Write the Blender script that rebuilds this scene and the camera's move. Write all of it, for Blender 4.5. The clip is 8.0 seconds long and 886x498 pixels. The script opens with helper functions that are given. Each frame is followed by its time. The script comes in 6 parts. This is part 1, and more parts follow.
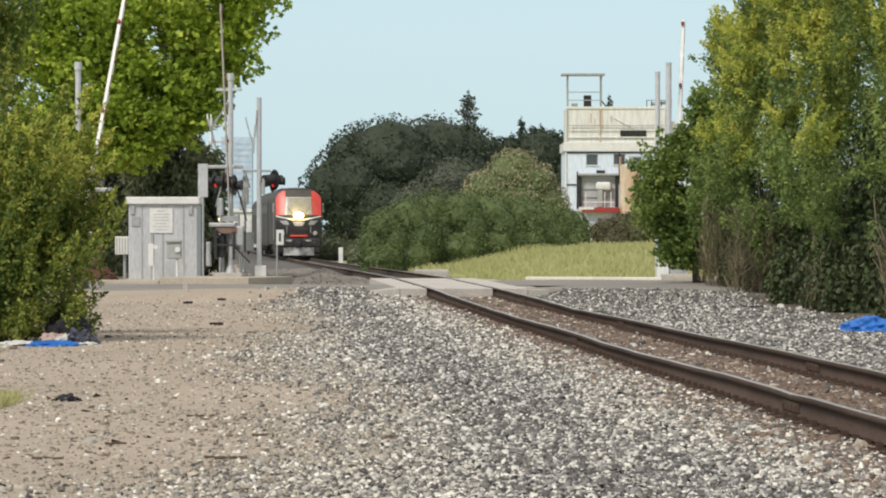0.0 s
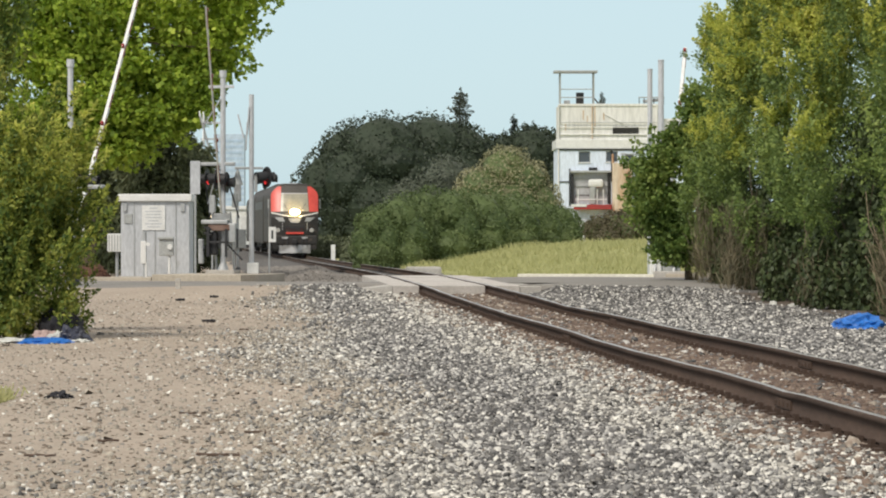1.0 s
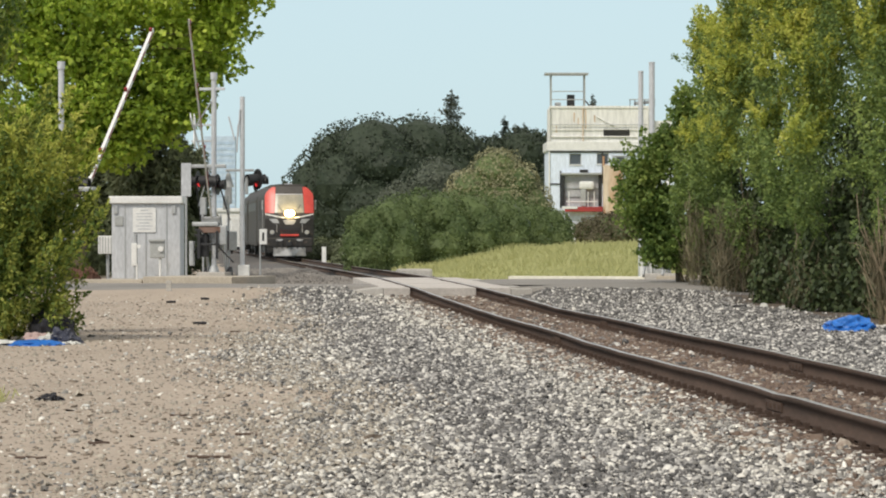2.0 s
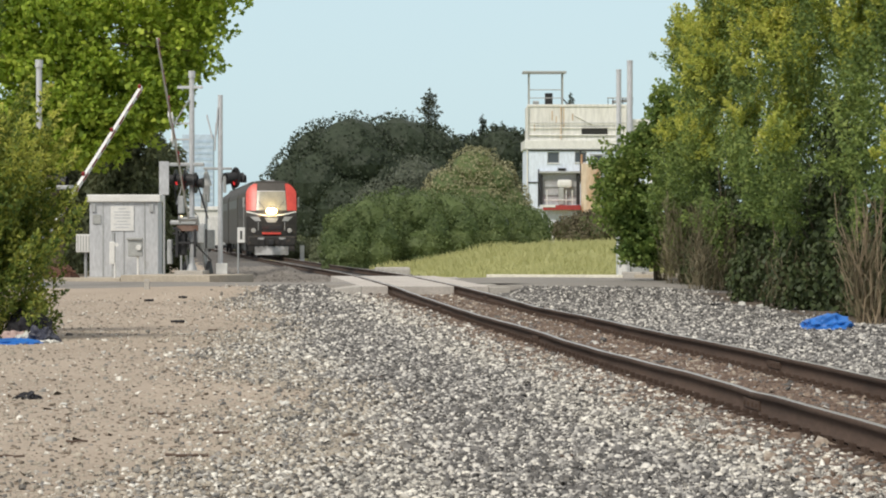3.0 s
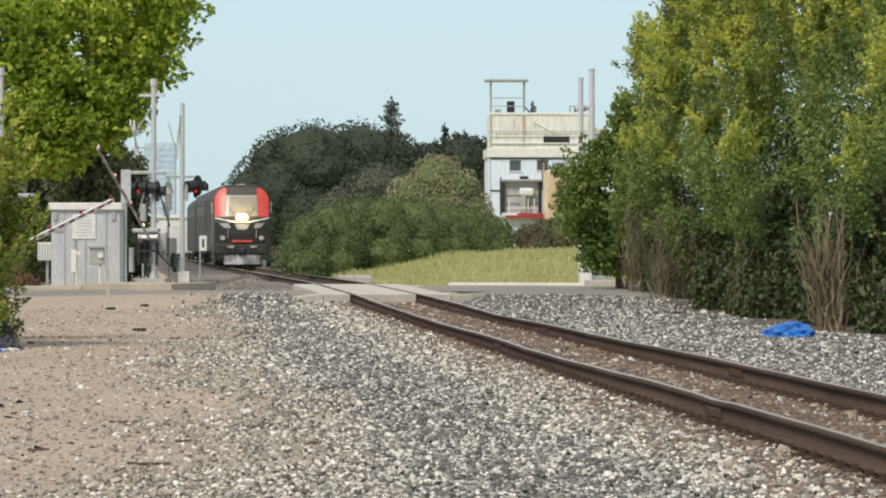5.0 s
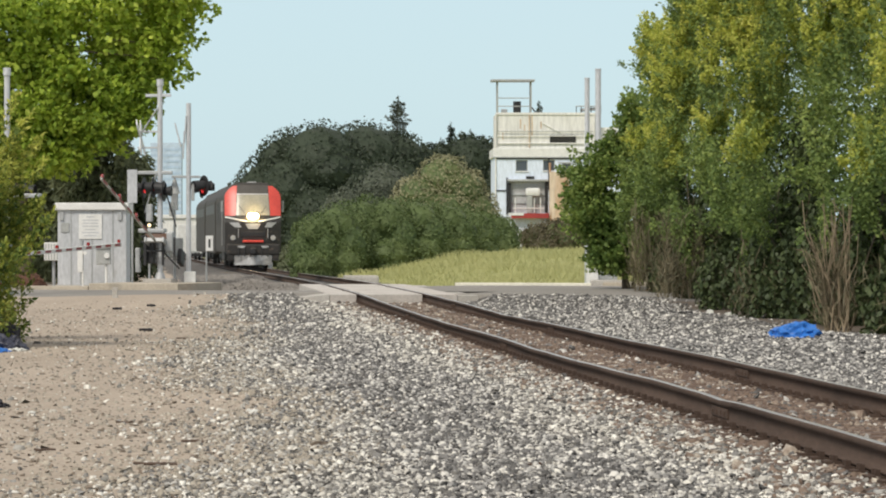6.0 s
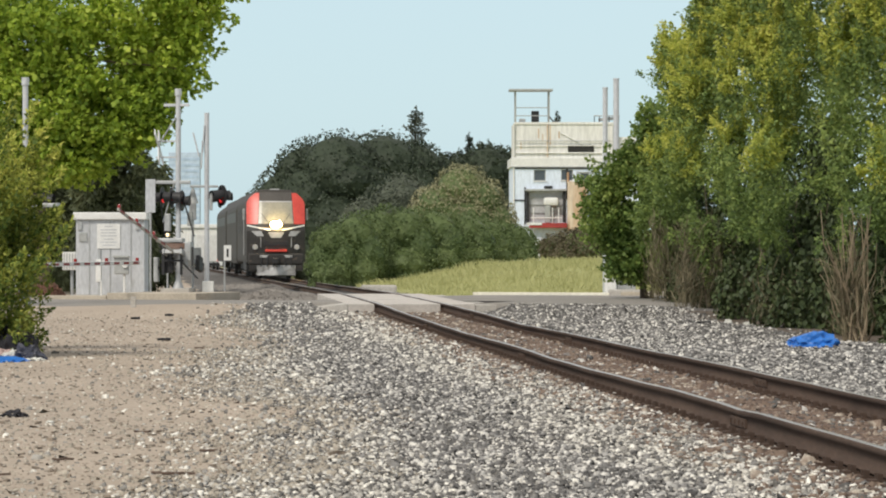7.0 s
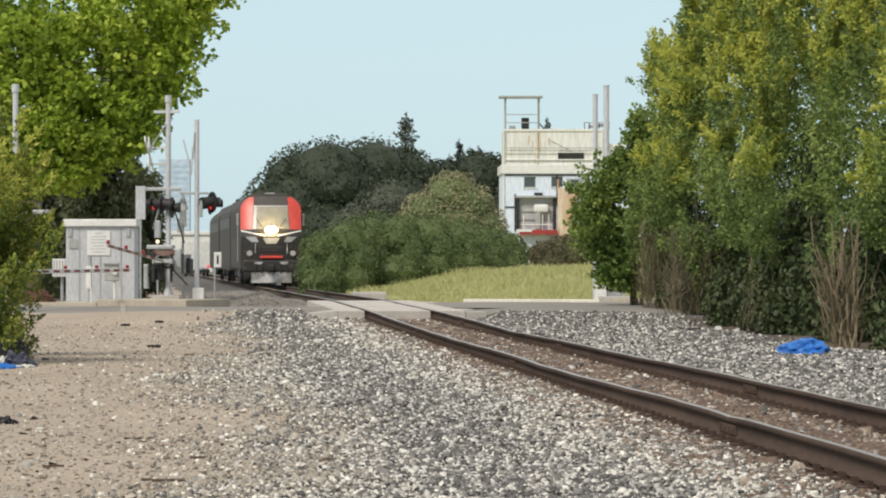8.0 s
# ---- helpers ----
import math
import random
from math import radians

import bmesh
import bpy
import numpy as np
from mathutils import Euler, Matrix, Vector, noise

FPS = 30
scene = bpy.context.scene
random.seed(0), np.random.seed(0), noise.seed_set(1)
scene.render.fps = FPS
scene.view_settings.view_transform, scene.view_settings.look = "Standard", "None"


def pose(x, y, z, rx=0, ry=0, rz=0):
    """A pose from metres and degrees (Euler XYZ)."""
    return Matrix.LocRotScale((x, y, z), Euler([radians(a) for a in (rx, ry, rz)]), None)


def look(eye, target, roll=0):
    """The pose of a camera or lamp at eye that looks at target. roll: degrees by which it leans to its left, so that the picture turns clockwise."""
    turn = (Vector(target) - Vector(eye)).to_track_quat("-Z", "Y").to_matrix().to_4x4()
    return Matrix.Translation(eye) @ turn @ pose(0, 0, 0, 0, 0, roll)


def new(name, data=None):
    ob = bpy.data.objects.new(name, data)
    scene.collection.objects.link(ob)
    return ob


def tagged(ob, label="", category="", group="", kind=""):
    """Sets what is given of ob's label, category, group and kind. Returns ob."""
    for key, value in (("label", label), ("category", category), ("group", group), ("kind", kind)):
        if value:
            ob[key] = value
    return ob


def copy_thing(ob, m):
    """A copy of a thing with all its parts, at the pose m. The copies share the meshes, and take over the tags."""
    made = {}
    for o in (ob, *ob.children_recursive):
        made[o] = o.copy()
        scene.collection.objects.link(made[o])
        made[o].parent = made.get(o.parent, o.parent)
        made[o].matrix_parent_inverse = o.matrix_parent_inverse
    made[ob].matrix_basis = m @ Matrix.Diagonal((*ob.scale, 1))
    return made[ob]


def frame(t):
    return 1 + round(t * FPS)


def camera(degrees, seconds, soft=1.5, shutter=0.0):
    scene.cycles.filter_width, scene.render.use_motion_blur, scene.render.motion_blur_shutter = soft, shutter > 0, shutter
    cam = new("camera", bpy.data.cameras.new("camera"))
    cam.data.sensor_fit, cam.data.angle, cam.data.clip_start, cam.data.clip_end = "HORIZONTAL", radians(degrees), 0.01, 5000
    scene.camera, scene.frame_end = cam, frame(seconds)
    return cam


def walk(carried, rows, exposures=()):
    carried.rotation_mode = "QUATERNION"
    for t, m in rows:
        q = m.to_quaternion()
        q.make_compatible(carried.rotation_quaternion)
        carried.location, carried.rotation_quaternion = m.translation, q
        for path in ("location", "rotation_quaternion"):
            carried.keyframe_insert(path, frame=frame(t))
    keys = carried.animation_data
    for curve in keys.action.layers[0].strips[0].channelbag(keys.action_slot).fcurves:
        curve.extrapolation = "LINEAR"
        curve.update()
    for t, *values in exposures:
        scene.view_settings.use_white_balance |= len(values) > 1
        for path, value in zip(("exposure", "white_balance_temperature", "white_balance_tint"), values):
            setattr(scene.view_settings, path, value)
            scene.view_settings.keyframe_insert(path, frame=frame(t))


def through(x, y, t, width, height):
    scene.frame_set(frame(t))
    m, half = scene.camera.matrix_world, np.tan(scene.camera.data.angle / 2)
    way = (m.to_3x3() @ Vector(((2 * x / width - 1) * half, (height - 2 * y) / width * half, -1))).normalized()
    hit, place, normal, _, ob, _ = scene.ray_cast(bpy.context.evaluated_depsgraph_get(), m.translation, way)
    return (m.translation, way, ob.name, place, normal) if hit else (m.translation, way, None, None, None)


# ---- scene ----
FOCUS = 7000.0          # lens length in picture widths of 1568
EYE = (0.0, 0.0, 1.6)
cam = camera(2 * math.degrees(math.atan(784 / FOCUS)), 8.0, soft=2.0)

# the camera stands still and pans a little: seconds, turn to the right, tilt upwards (thousandths of a lens length)
PAN = [(0.0, 0.0, 0.0), (0.5, 6.5, -3.0), (1.0, 13.5, -5.0), (1.2, 16.0, -4.5), (1.7, 23.0, -2.5), (2.3, 38.0, -0.5), (2.5, 44.5, -0.5),
       (3.0, 68.5, -4.0), (3.5, 98.0, -4.5), (4.0, 116.5, -1.5), (4.5, 126.5, 6.0), (4.7, 131.0, 9.0), (5.25, 137.0, 10.5), (5.8, 133.5, 9.5),
       (6.0, 124.5, 10.5), (6.5, 101.0, 18.5), (7.0, 92.5, 27.5), (7.5, 98.5, 33.5), (8.0, 110.0, 39.5)]
LEVEL = -33.0
walk(cam, [(t, pose(*EYE, 90 + math.degrees((LEVEL + up) / FOCUS), 0, -math.degrees(right / FOCUS))) for t, right, up in PAN])

# ---- light ----
world = bpy.data.worlds.new("sky")
scene.world = world
world.use_nodes = True
wn = world.node_tree
bg = wn.nodes["Background"]
sky = wn.nodes.new("ShaderNodeTexSky")
sky.sky_type, sky.sun_disc = "NISHITA", False
sky.sun_elevation, sky.sun_rotation = radians(52), radians(215)
sky.air_density, sky.dust_density, sky.ozone_density = 1.0, 0.6, 2.0
veil = wn.nodes.new("ShaderNodeMix")
veil.data_type = "RGBA"
veil.inputs[0].default_value = 0.7
tcw, sep, deck = wn.nodes.new("ShaderNodeTexCoord"), wn.nodes.new("ShaderNodeSeparateXYZ"), wn.nodes.new("ShaderNodeValToRGB")
wn.links.new(tcw.outputs["Generated"], sep.inputs[0])
wn.links.new(sep.outputs[2], deck.inputs[0])
deck.color_ramp.elements[0].position, deck.color_ramp.elements[0].color = 0.02, (0.622, 0.862, 0.985, 1)
deck.color_ramp.elements[1].position, deck.color_ramp.elements[1].color = 0.35, (0.96, 0.93, 0.86, 1)
boost = wn.nodes.new("ShaderNodeVectorMath")
boost.operation = "SCALE"
boost.inputs[3].default_value = 8.05
wn.links.new(deck.outputs[0], boost.inputs[0])
wn.links.new(boost.outputs[0], veil.inputs[7])
wn.links.new(sky.outputs[0], veil.inputs[6])
wn.links.new(veil.outputs[2], bg.inputs[0])
bg.inputs[1].default_value = 0.115
sun = new("sun", bpy.data.lights.new("sun", "SUN"))
sun.data.energy, sun.data.angle, sun.data.color = 2.9, radians(14), (1.0, 0.925, 0.81)
sun.matrix_world = look((0, 0, 50), (0 + 26, 37, 0))


# ---- materials ----
def ramp(nt, source, stops):
    r = nt.nodes.new("ShaderNodeValToRGB")
    e = r.color_ramp.elements
    while len(e) < len(stops):
        e.new(0.5)
    for el, (p, c) in zip(e, stops):
        el.position, el.color = p, (*c, 1)
    nt.links.new(source, r.inputs[0])
    return r.outputs[0]


def noise_of(nt, scale, detail=4.0, rough=0.6, stretch=(1, 1, 1), coords="Object"):
    tc, mp, nz = nt.nodes.new("ShaderNodeTexCoord"), nt.nodes.new("ShaderNodeMapping"), nt.nodes.new("ShaderNodeTexNoise")
    mp.inputs["Scale"].default_value = stretch
    nz.inputs["Scale"].default_value, nz.inputs["Detail"].default_value, nz.inputs["Roughness"].default_value = scale, detail, rough
    nt.links.new(tc.outputs[coords], mp.inputs[0])
    nt.links.new(mp.outputs[0], nz.inputs["Vector"])
    return nz.outputs["Fac"]


def blend(nt, fac, a, b, mode="MIX"):
    m = nt.nodes.new("ShaderNodeMix")
    m.data_type, m.blend_type = "RGBA", mode
    for slot, v in ((0, fac), (6, a), (7, b)):
        if isinstance(v, (int, float)):
            m.inputs[slot].default_value = v
        elif isinstance(v, tuple):
            m.inputs[slot].default_value = (*v, 1)
        else:
            nt.links.new(v, m.inputs[slot])
    return m.outputs[2]


def shade(name, base, dark=None, scale=3.0, grain=40.0, rough=0.8, metal=0.0, bump=0.15, stretch=(1, 1, 1), stain=None, stain_at=0.6, spec=0.4):
    """A surface with large mottling, fine grain, bump, and stains if given."""
    mat = bpy.data.materials.new(name)
    mat.use_nodes = True
    nt = mat.node_tree
    b = nt.nodes["Principled BSDF"]
    dark = dark or tuple(c * 0.72 for c in base)
    big, small = noise_of(nt, scale, 5, 0.62, stretch), noise_of(nt, grain, 3, 0.7, stretch)
    col = blend(nt, ramp(nt, big, [(0.3, (0, 0, 0)), (0.7, (1, 1, 1))]), dark, base)
    col = blend(nt, 0.5, col, ramp(nt, small, [(0.25, (0.55,) * 3), (0.75, (1.25,) * 3)]), "MULTIPLY")
    if stain:
        col = blend(nt, ramp(nt, noise_of(nt, scale * 1.7, 6, 0.7, stretch), [(stain_at, (0, 0, 0)), (stain_at + 0.12, (1, 1, 1))]), col, stain)
    nt.links.new(col, b.inputs["Base Color"])
    b.inputs["Roughness"].default_value, b.inputs["Metallic"].default_value = rough, metal
    b.inputs["Specular IOR Level"].default_value = spec
    if bump:
        bp = nt.nodes.new("ShaderNodeBump")
        bp.inputs["Strength"].default_value, bp.inputs["Distance"].default_value = bump, 0.02
        nt.links.new(small, bp.inputs["Height"])
        nt.links.new(bp.outputs[0], b.inputs["Normal"])
    return mat


def leafage(name, dark, mid, light, patch=0.5, through=0.35, spread=0.45):
    """Leaves: each one its own tone, the crown in drifts of tone."""
    mat = bpy.data.materials.new(name)
    mat.use_nodes = True
    nt = mat.node_tree
    b = nt.nodes["Principled BSDF"]
    geo = nt.nodes.new("ShaderNodeNewGeometry")
    drift = noise_of(nt, patch, 4, 0.6)
    own = nt.nodes.new("ShaderNodeMath")
    own.operation = "MULTIPLY_ADD"
    own.inputs[1].default_value, own.inputs[2].default_value = spread, -spread / 2
    nt.links.new(geo.outputs["Random Per Island"], own.inputs[0])
    both = nt.nodes.new("ShaderNodeMath")
    nt.links.new(drift, both.inputs[0])
    nt.links.new(own.outputs[0], both.inputs[1])
    col = ramp(nt, both.outputs[0], [(0.3, dark), (0.52, mid), (0.78, light)])
    nt.links.new(col, b.inputs["Base Color"])
    b.inputs["Roughness"].default_value = 0.55
    b.inputs["Specular IOR Level"].default_value = 0.3
    tr = nt.nodes.new("ShaderNodeBsdfTranslucent")
    nt.links.new(col, tr.inputs[0])
    mx = nt.nodes.new("ShaderNodeMixShader")
    mx.inputs[0].default_value = through
    nt.links.new(b.outputs[0], mx.inputs[1])
    nt.links.new(tr.outputs[0], mx.inputs[2])
    nt.links.new(mx.outputs[0], nt.nodes["Material Output"].inputs["Surface"])
    return mat


def glow(name, colour, strength):
    mat = bpy.data.materials.new(name)
    mat.use_nodes = True
    b = mat.node_tree.nodes["Principled BSDF"]
    b.inputs["Base Color"].default_value = (*colour, 1)
    b.inputs["Emission Color"].default_value, b.inputs["Emission Strength"].default_value = (*colour, 1), strength
    return mat


def glass(name, tint=(0.02, 0.025, 0.03)):
    mat = bpy.data.materials.new(name)
    mat.use_nodes = True
    b = mat.node_tree.nodes["Principled BSDF"]
    b.inputs["Base Color"].default_value = (*tint, 1)
    b.inputs["Roughness"].default_value, b.inputs["Specular IOR Level"].default_value = 0.08, 0.8
    return mat


STONE = bpy.data.materials.new("ballast_stone")
STONE.use_nodes = True
nt = STONE.node_tree
b = nt.nodes["Principled BSDF"]
geo = nt.nodes.new("ShaderNodeNewGeometry")
pale = ramp(nt, geo.outputs["Random Per Island"], [(0.0, (0.09, 0.085, 0.078)), (0.35, (0.27, 0.258, 0.235)), (0.7, (0.58, 0.55, 0.495)), (1.0, (0.88, 0.85, 0.77))])
col = blend(nt, ramp(nt, noise_of(nt, 45, 3, 0.6), [(0.35, (0, 0, 0)), (0.75, (0.2, 0.2, 0.2))]), pale, (0.20, 0.185, 0.165))
nt.links.new(col, b.inputs["Base Color"])
b.inputs["Roughness"].default_value = 0.85
GREY_STONE = bpy.data.materials.new("grey_ballast_stone")
GREY_STONE.use_nodes = True
nt = GREY_STONE.node_tree
b = nt.nodes["Principled BSDF"]
geo = nt.nodes.new("ShaderNodeNewGeometry")
col = ramp(nt, geo.outputs["Random Per Island"], [(0.0, (0.035, 0.035, 0.036)), (0.4, (0.125, 0.122, 0.12)), (0.7, (0.30, 0.292, 0.28)), (1.0, (0.80, 0.77, 0.71))])
col = blend(nt, ramp(nt, noise_of(nt, 60, 2, 0.6), [(0.3, (0, 0, 0)), (0.7, (0.15, 0.15, 0.15))]), col, (0.34, 0.31, 0.27))
nt.links.new(col, b.inputs["Base Color"])
b.inputs["Roughness"].default_value = 0.85
DUSTY_STONE = shade("dusty_tan_stone", (0.52, 0.465, 0.385), (0.22, 0.195, 0.16), 9, 40, 0.9, stain=(0.62, 0.57, 0.48), stain_at=0.62)
RUSTY_STONE = shade("rust_stained_stone", (0.27, 0.205, 0.16), (0.12, 0.082, 0.062), 1.2, 30, 0.9, stain=(0.54, 0.49, 0.41), stain_at=0.52)
PEBBLE = shade("dirt_pebble", (0.32, 0.26, 0.20), (0.075, 0.058, 0.045), 4, 30, 0.9)
SOIL = shade("bare_dirt", (0.415, 0.345, 0.275), (0.325, 0.268, 0.21), 0.35, 14, 0.95, bump=0.6, stretch=(1, 0.5, 1), stain=(0.17, 0.128, 0.095), stain_at=0.66)
BED = shade("ballast_bed", (0.14, 0.13, 0.12), (0.075, 0.07, 0.065), 1.5, 22, 0.95, bump=0.8, stain=(0.34, 0.31, 0.27), stain_at=0.6)
RUST_BED = shade("rusty_track_bed", (0.25, 0.205, 0.165), (0.14, 0.11, 0.09), 1.5, 20, 0.95, bump=0.8, stain=(0.34, 0.29, 0.23), stain_at=0.62)
MEADOW = shade("dry_meadow", (0.34, 0.34, 0.135), (0.27, 0.28, 0.10), 0.3, 9, 0.95, bump=0.4)
ASPHALT = shade("asphalt", (0.27, 0.25, 0.225), (0.20, 0.19, 0.175), 0.6, 30, 0.9, bump=0.2, stain=(0.2, 0.2, 0.19), stain_at=0.64)
CONCRETE = shade("concrete", (0.50, 0.47, 0.43), (0.36, 0.34, 0.31), 1.2, 18, 0.88, bump=0.25, stain=(0.22, 0.20, 0.18), stain_at=0.66)
PANEL = shade("crossing_concrete", (0.56, 0.52, 0.48), (0.42, 0.39, 0.36), 0.9, 16, 0.85, bump=0.2, stain=(0.28, 0.25, 0.23), stain_at=0.64)
HEAP = shade("dusty_gravel", (0.33, 0.305, 0.275), (0.20, 0.185, 0.17), 2.5, 20, 0.95, bump=0.5)
LITTER = shade("leaf_litter", (0.13, 0.10, 0.075), (0.07, 0.055, 0.042), 1.5, 18, 0.95, bump=0.8, stain=(0.26, 0.215, 0.165), stain_at=0.62)
RAIL = shade("rusty_rail", (0.105, 0.072, 0.056), (0.06, 0.042, 0.034), 2.0, 25, 0.9, 0.0, bump=0.2, stretch=(1, 0.2, 1), spec=0.12)
RAIL_HEAD = shade("rail_running_surface", (0.58, 0.54, 0.50), (0.40, 0.35, 0.31), 0.5, 20, 0.34, 0.85, bump=0.05, stretch=(1, 0.15, 1))
TIE = shade("weathered_tie", (0.16, 0.11, 0.085), (0.07, 0.05, 0.04), 3, 25, 0.95, stretch=(0.3, 1, 1), bump=0.5)
# ---- building blocks ----
def part(name, bm, material, parent=None, label="", smooth=False):
    """Links a bmesh as one mesh object, under a thing or a part if one is given."""
    me = bpy.data.meshes.new(name)
    bm.normal_update()
    bm.to_mesh(me)
    bm.free()
    for m in material if isinstance(material, (list, tuple)) else [material]:
        me.materials.append(m)
    if smooth:
        for p in me.polygons:
            p.use_smooth = True
    ob = new(name, me)
    ob.parent = parent
    return tagged(ob, label)


def raw(name, verts, faces, material, parent=None, smooth=False, picks=None):
    me = bpy.data.meshes.new(name)
    v, f = np.asarray(verts, dtype=np.float32), np.asarray(faces, dtype=np.int32)
    n = f.shape[1]
    me.vertices.add(len(v))
    me.vertices.foreach_set("co", v.ravel())
    me.loops.add(f.size)
    me.loops.foreach_set("vertex_index", f.ravel())
    me.polygons.add(len(f))
    me.polygons.foreach_set("loop_start", np.arange(0, f.size, n, dtype=np.int32))
    for m in material if isinstance(material, (list, tuple)) else [material]:
        me.materials.append(m)
    if picks is not None:
        me.polygons.foreach_set("material_index", np.asarray(picks, dtype=np.int32))
    me.update(calc_edges=True)
    if smooth:
        me.polygons.foreach_set("use_smooth", np.ones(len(f), dtype=bool))
    ob = new(name, me)
    ob.parent = parent
    return ob


def thing(name, m, label, category, group="", kind=""):
    ob = new(name)
    ob.empty_display_size = 0.2
    ob.matrix_basis = m
    return tagged(ob, label, category, group, kind)


def box(bm, x0, x1, y0, y1, z0, z1, bevel=0.0, m=None):
    made = bmesh.ops.create_cube(bm, size=1.0, matrix=Matrix.Translation(((x0 + x1) / 2, (y0 + y1) / 2, (z0 + z1) / 2)) @ Matrix.Diagonal((abs(x1 - x0), abs(y1 - y0), abs(z1 - z0), 1)))
    vs = made["verts"]
    if bevel:
        es = list({e for v in vs for e in v.link_edges})
        made = bmesh.ops.bevel(bm, geom=es, offset=bevel, segments=2, affect="EDGES", profile=0.6)
        vs = list({v for f in made["faces"] for v in f.verts} | {v for v in vs if v.is_valid})
    if m is not None:
        bmesh.ops.transform(bm, matrix=m, verts=[v for v in vs if v.is_valid])
    return bm


def cyl(bm, p, q, r, r2=None, seg=14, caps=True):
    p, q = Vector(p), Vector(q)
    d = q - p
    m = Matrix.Translation((p + q) / 2) @ d.to_track_quat("Z", "Y").to_matrix().to_4x4()
    bmesh.ops.create_cone(bm, cap_ends=caps, segments=seg, radius1=r, radius2=r if r2 is None else r2, depth=d.length, matrix=m)
    return bm


def B():
    return bmesh.new()


def boxpart(name, parent, material, *dims, bevel=0.01, label="", m=None):
    return part(name, box(B(), *dims, bevel=bevel, m=m), material, parent, label)


def rodpart(name, parent, material, p, q, r, r2=None, seg=14, label=""):
    return part(name, cyl(B(), p, q, r, r2, seg), material, parent, label)


def loft(bm, rings, close=True, caps=True):
    """Skins rings of equal point count."""
    rows = [[bm.verts.new(p) for p in ring] for ring in rings]
    n = len(rows[0])
    for a, c in zip(rows, rows[1:]):
        for i in range(n if close else n - 1):
            j = (i + 1) % n
            bm.faces.new((a[i], a[j], c[j], c[i]))
    if caps:
        bm.faces.new(rows[0][::-1])
        bm.faces.new(rows[-1])
    return bm


# ---- the lie of the land ----
def step(a, b, v):
    t = np.clip((v - a) / (b - a), 0, 1)
    return t * t * (3 - 2 * t)


def track_x(y):
    y = np.asarray(y, dtype=float)
    return 0.57 - 0.0545 * (y - 88.8) - 4.6e-5 * np.maximum(y - 130, 0) ** 2 - 0.075 * (1 - step(80, 93, y))


def track_turn(y):
    """Degrees by which the track's way back to the camera turns from -y."""
    return math.degrees(math.atan(0.0545 + 9.2e-5 * max(y - 130, 0)))


def rail_z(y):
    y = np.asarray(y, dtype=float)
    return 0.28 - 0.6 * (1 - np.exp(-(np.maximum(y - 108, 0) / 100) ** 1.3))


def sway(y, side):
    """Dips of the worn rails: a long sag before the crossing and small kinks at the joints."""
    sag = np.interp(y, [29, 33, 36, 40, 44, 48, 53, 62, 69, 75, 86], [0.012, 0.006, 0.0, -0.022, -0.04, -0.046, -0.028, -0.052, -0.045, -0.03, 0.0])
    late = np.interp(y, [36, 45, 52, 60, 69.5, 78, 86], [0.0, 0.0, -0.025, -0.026, -0.056, -0.01, 0.0])
    kink = 0.016 * np.exp(-((np.asarray(y, dtype=float) - 32.0) / 0.7) ** 2)
    return (sag - kink if side < 0 else late) + 0.002 * np.sin(y * 1.31 + 2.1 * side)


ROAD_U = Vector((0.9455, -0.3256, 0))     # along the road, to the right
ROAD_N = Vector((0.3256, 0.9455, 0))      # across it, away from the camera
ROAD_O = Vector((0.4, 92.0, 0))           # its near edge at the track
ROAD_W = 15.5


def road_ab(x, y):
    dx, dy = x - ROAD_O.x, y - ROAD_O.y
    return dx * ROAD_U.x + dy * ROAD_U.y, dx * ROAD_N.x + dy * ROAD_N.y


def road_z(a):
    return 0.265 - 0.17 * step(2.5, 9.0, np.abs(a))


def ground_z(x, y):
    x, y = np.asarray(x, dtype=float), np.asarray(y, dtype=float)
    off = x - track_x(y)
    bed = rail_z(y) - 0.205
    side = np.where(off < 0, 0.0, 0.04) + (rail_z(y) - 0.28)
    z = bed + (side - bed) * step(1.3, 3.8, np.abs(off))
    z = z + 0.035 * np.sin(x * 0.9 + y * 0.21) * np.sin(y * 0.33 + 1) * step(1.5, 3.5, np.abs(off))
    a, n = road_ab(x, y)
    near_road = step(-8.0, -0.5, n) * (1 - step(ROAD_W + 2.5, ROAD_W + 9, n))
    z = z + (road_z(a) - 0.045 + 0.035 * (n < -0.1) + 0.075 * (n < -0.3) * step(3.0, 7.0, np.abs(a)) - z) * near_road * step(1.6, 2.4, np.abs(off))
    z = np.where((np.abs(off) < 1.7) & (n > -3) & (n < ROAD_W + 3), np.minimum(z, rail_z(y) - 0.2), z)
    bank = step(1.5, 9.5, off) * step(112, 150, y) * (1 - step(200, 280, y))
    z = z + 1.0 * bank
    far = step(260, 420, y)
    return z * (1 - far) - 0.45 * far


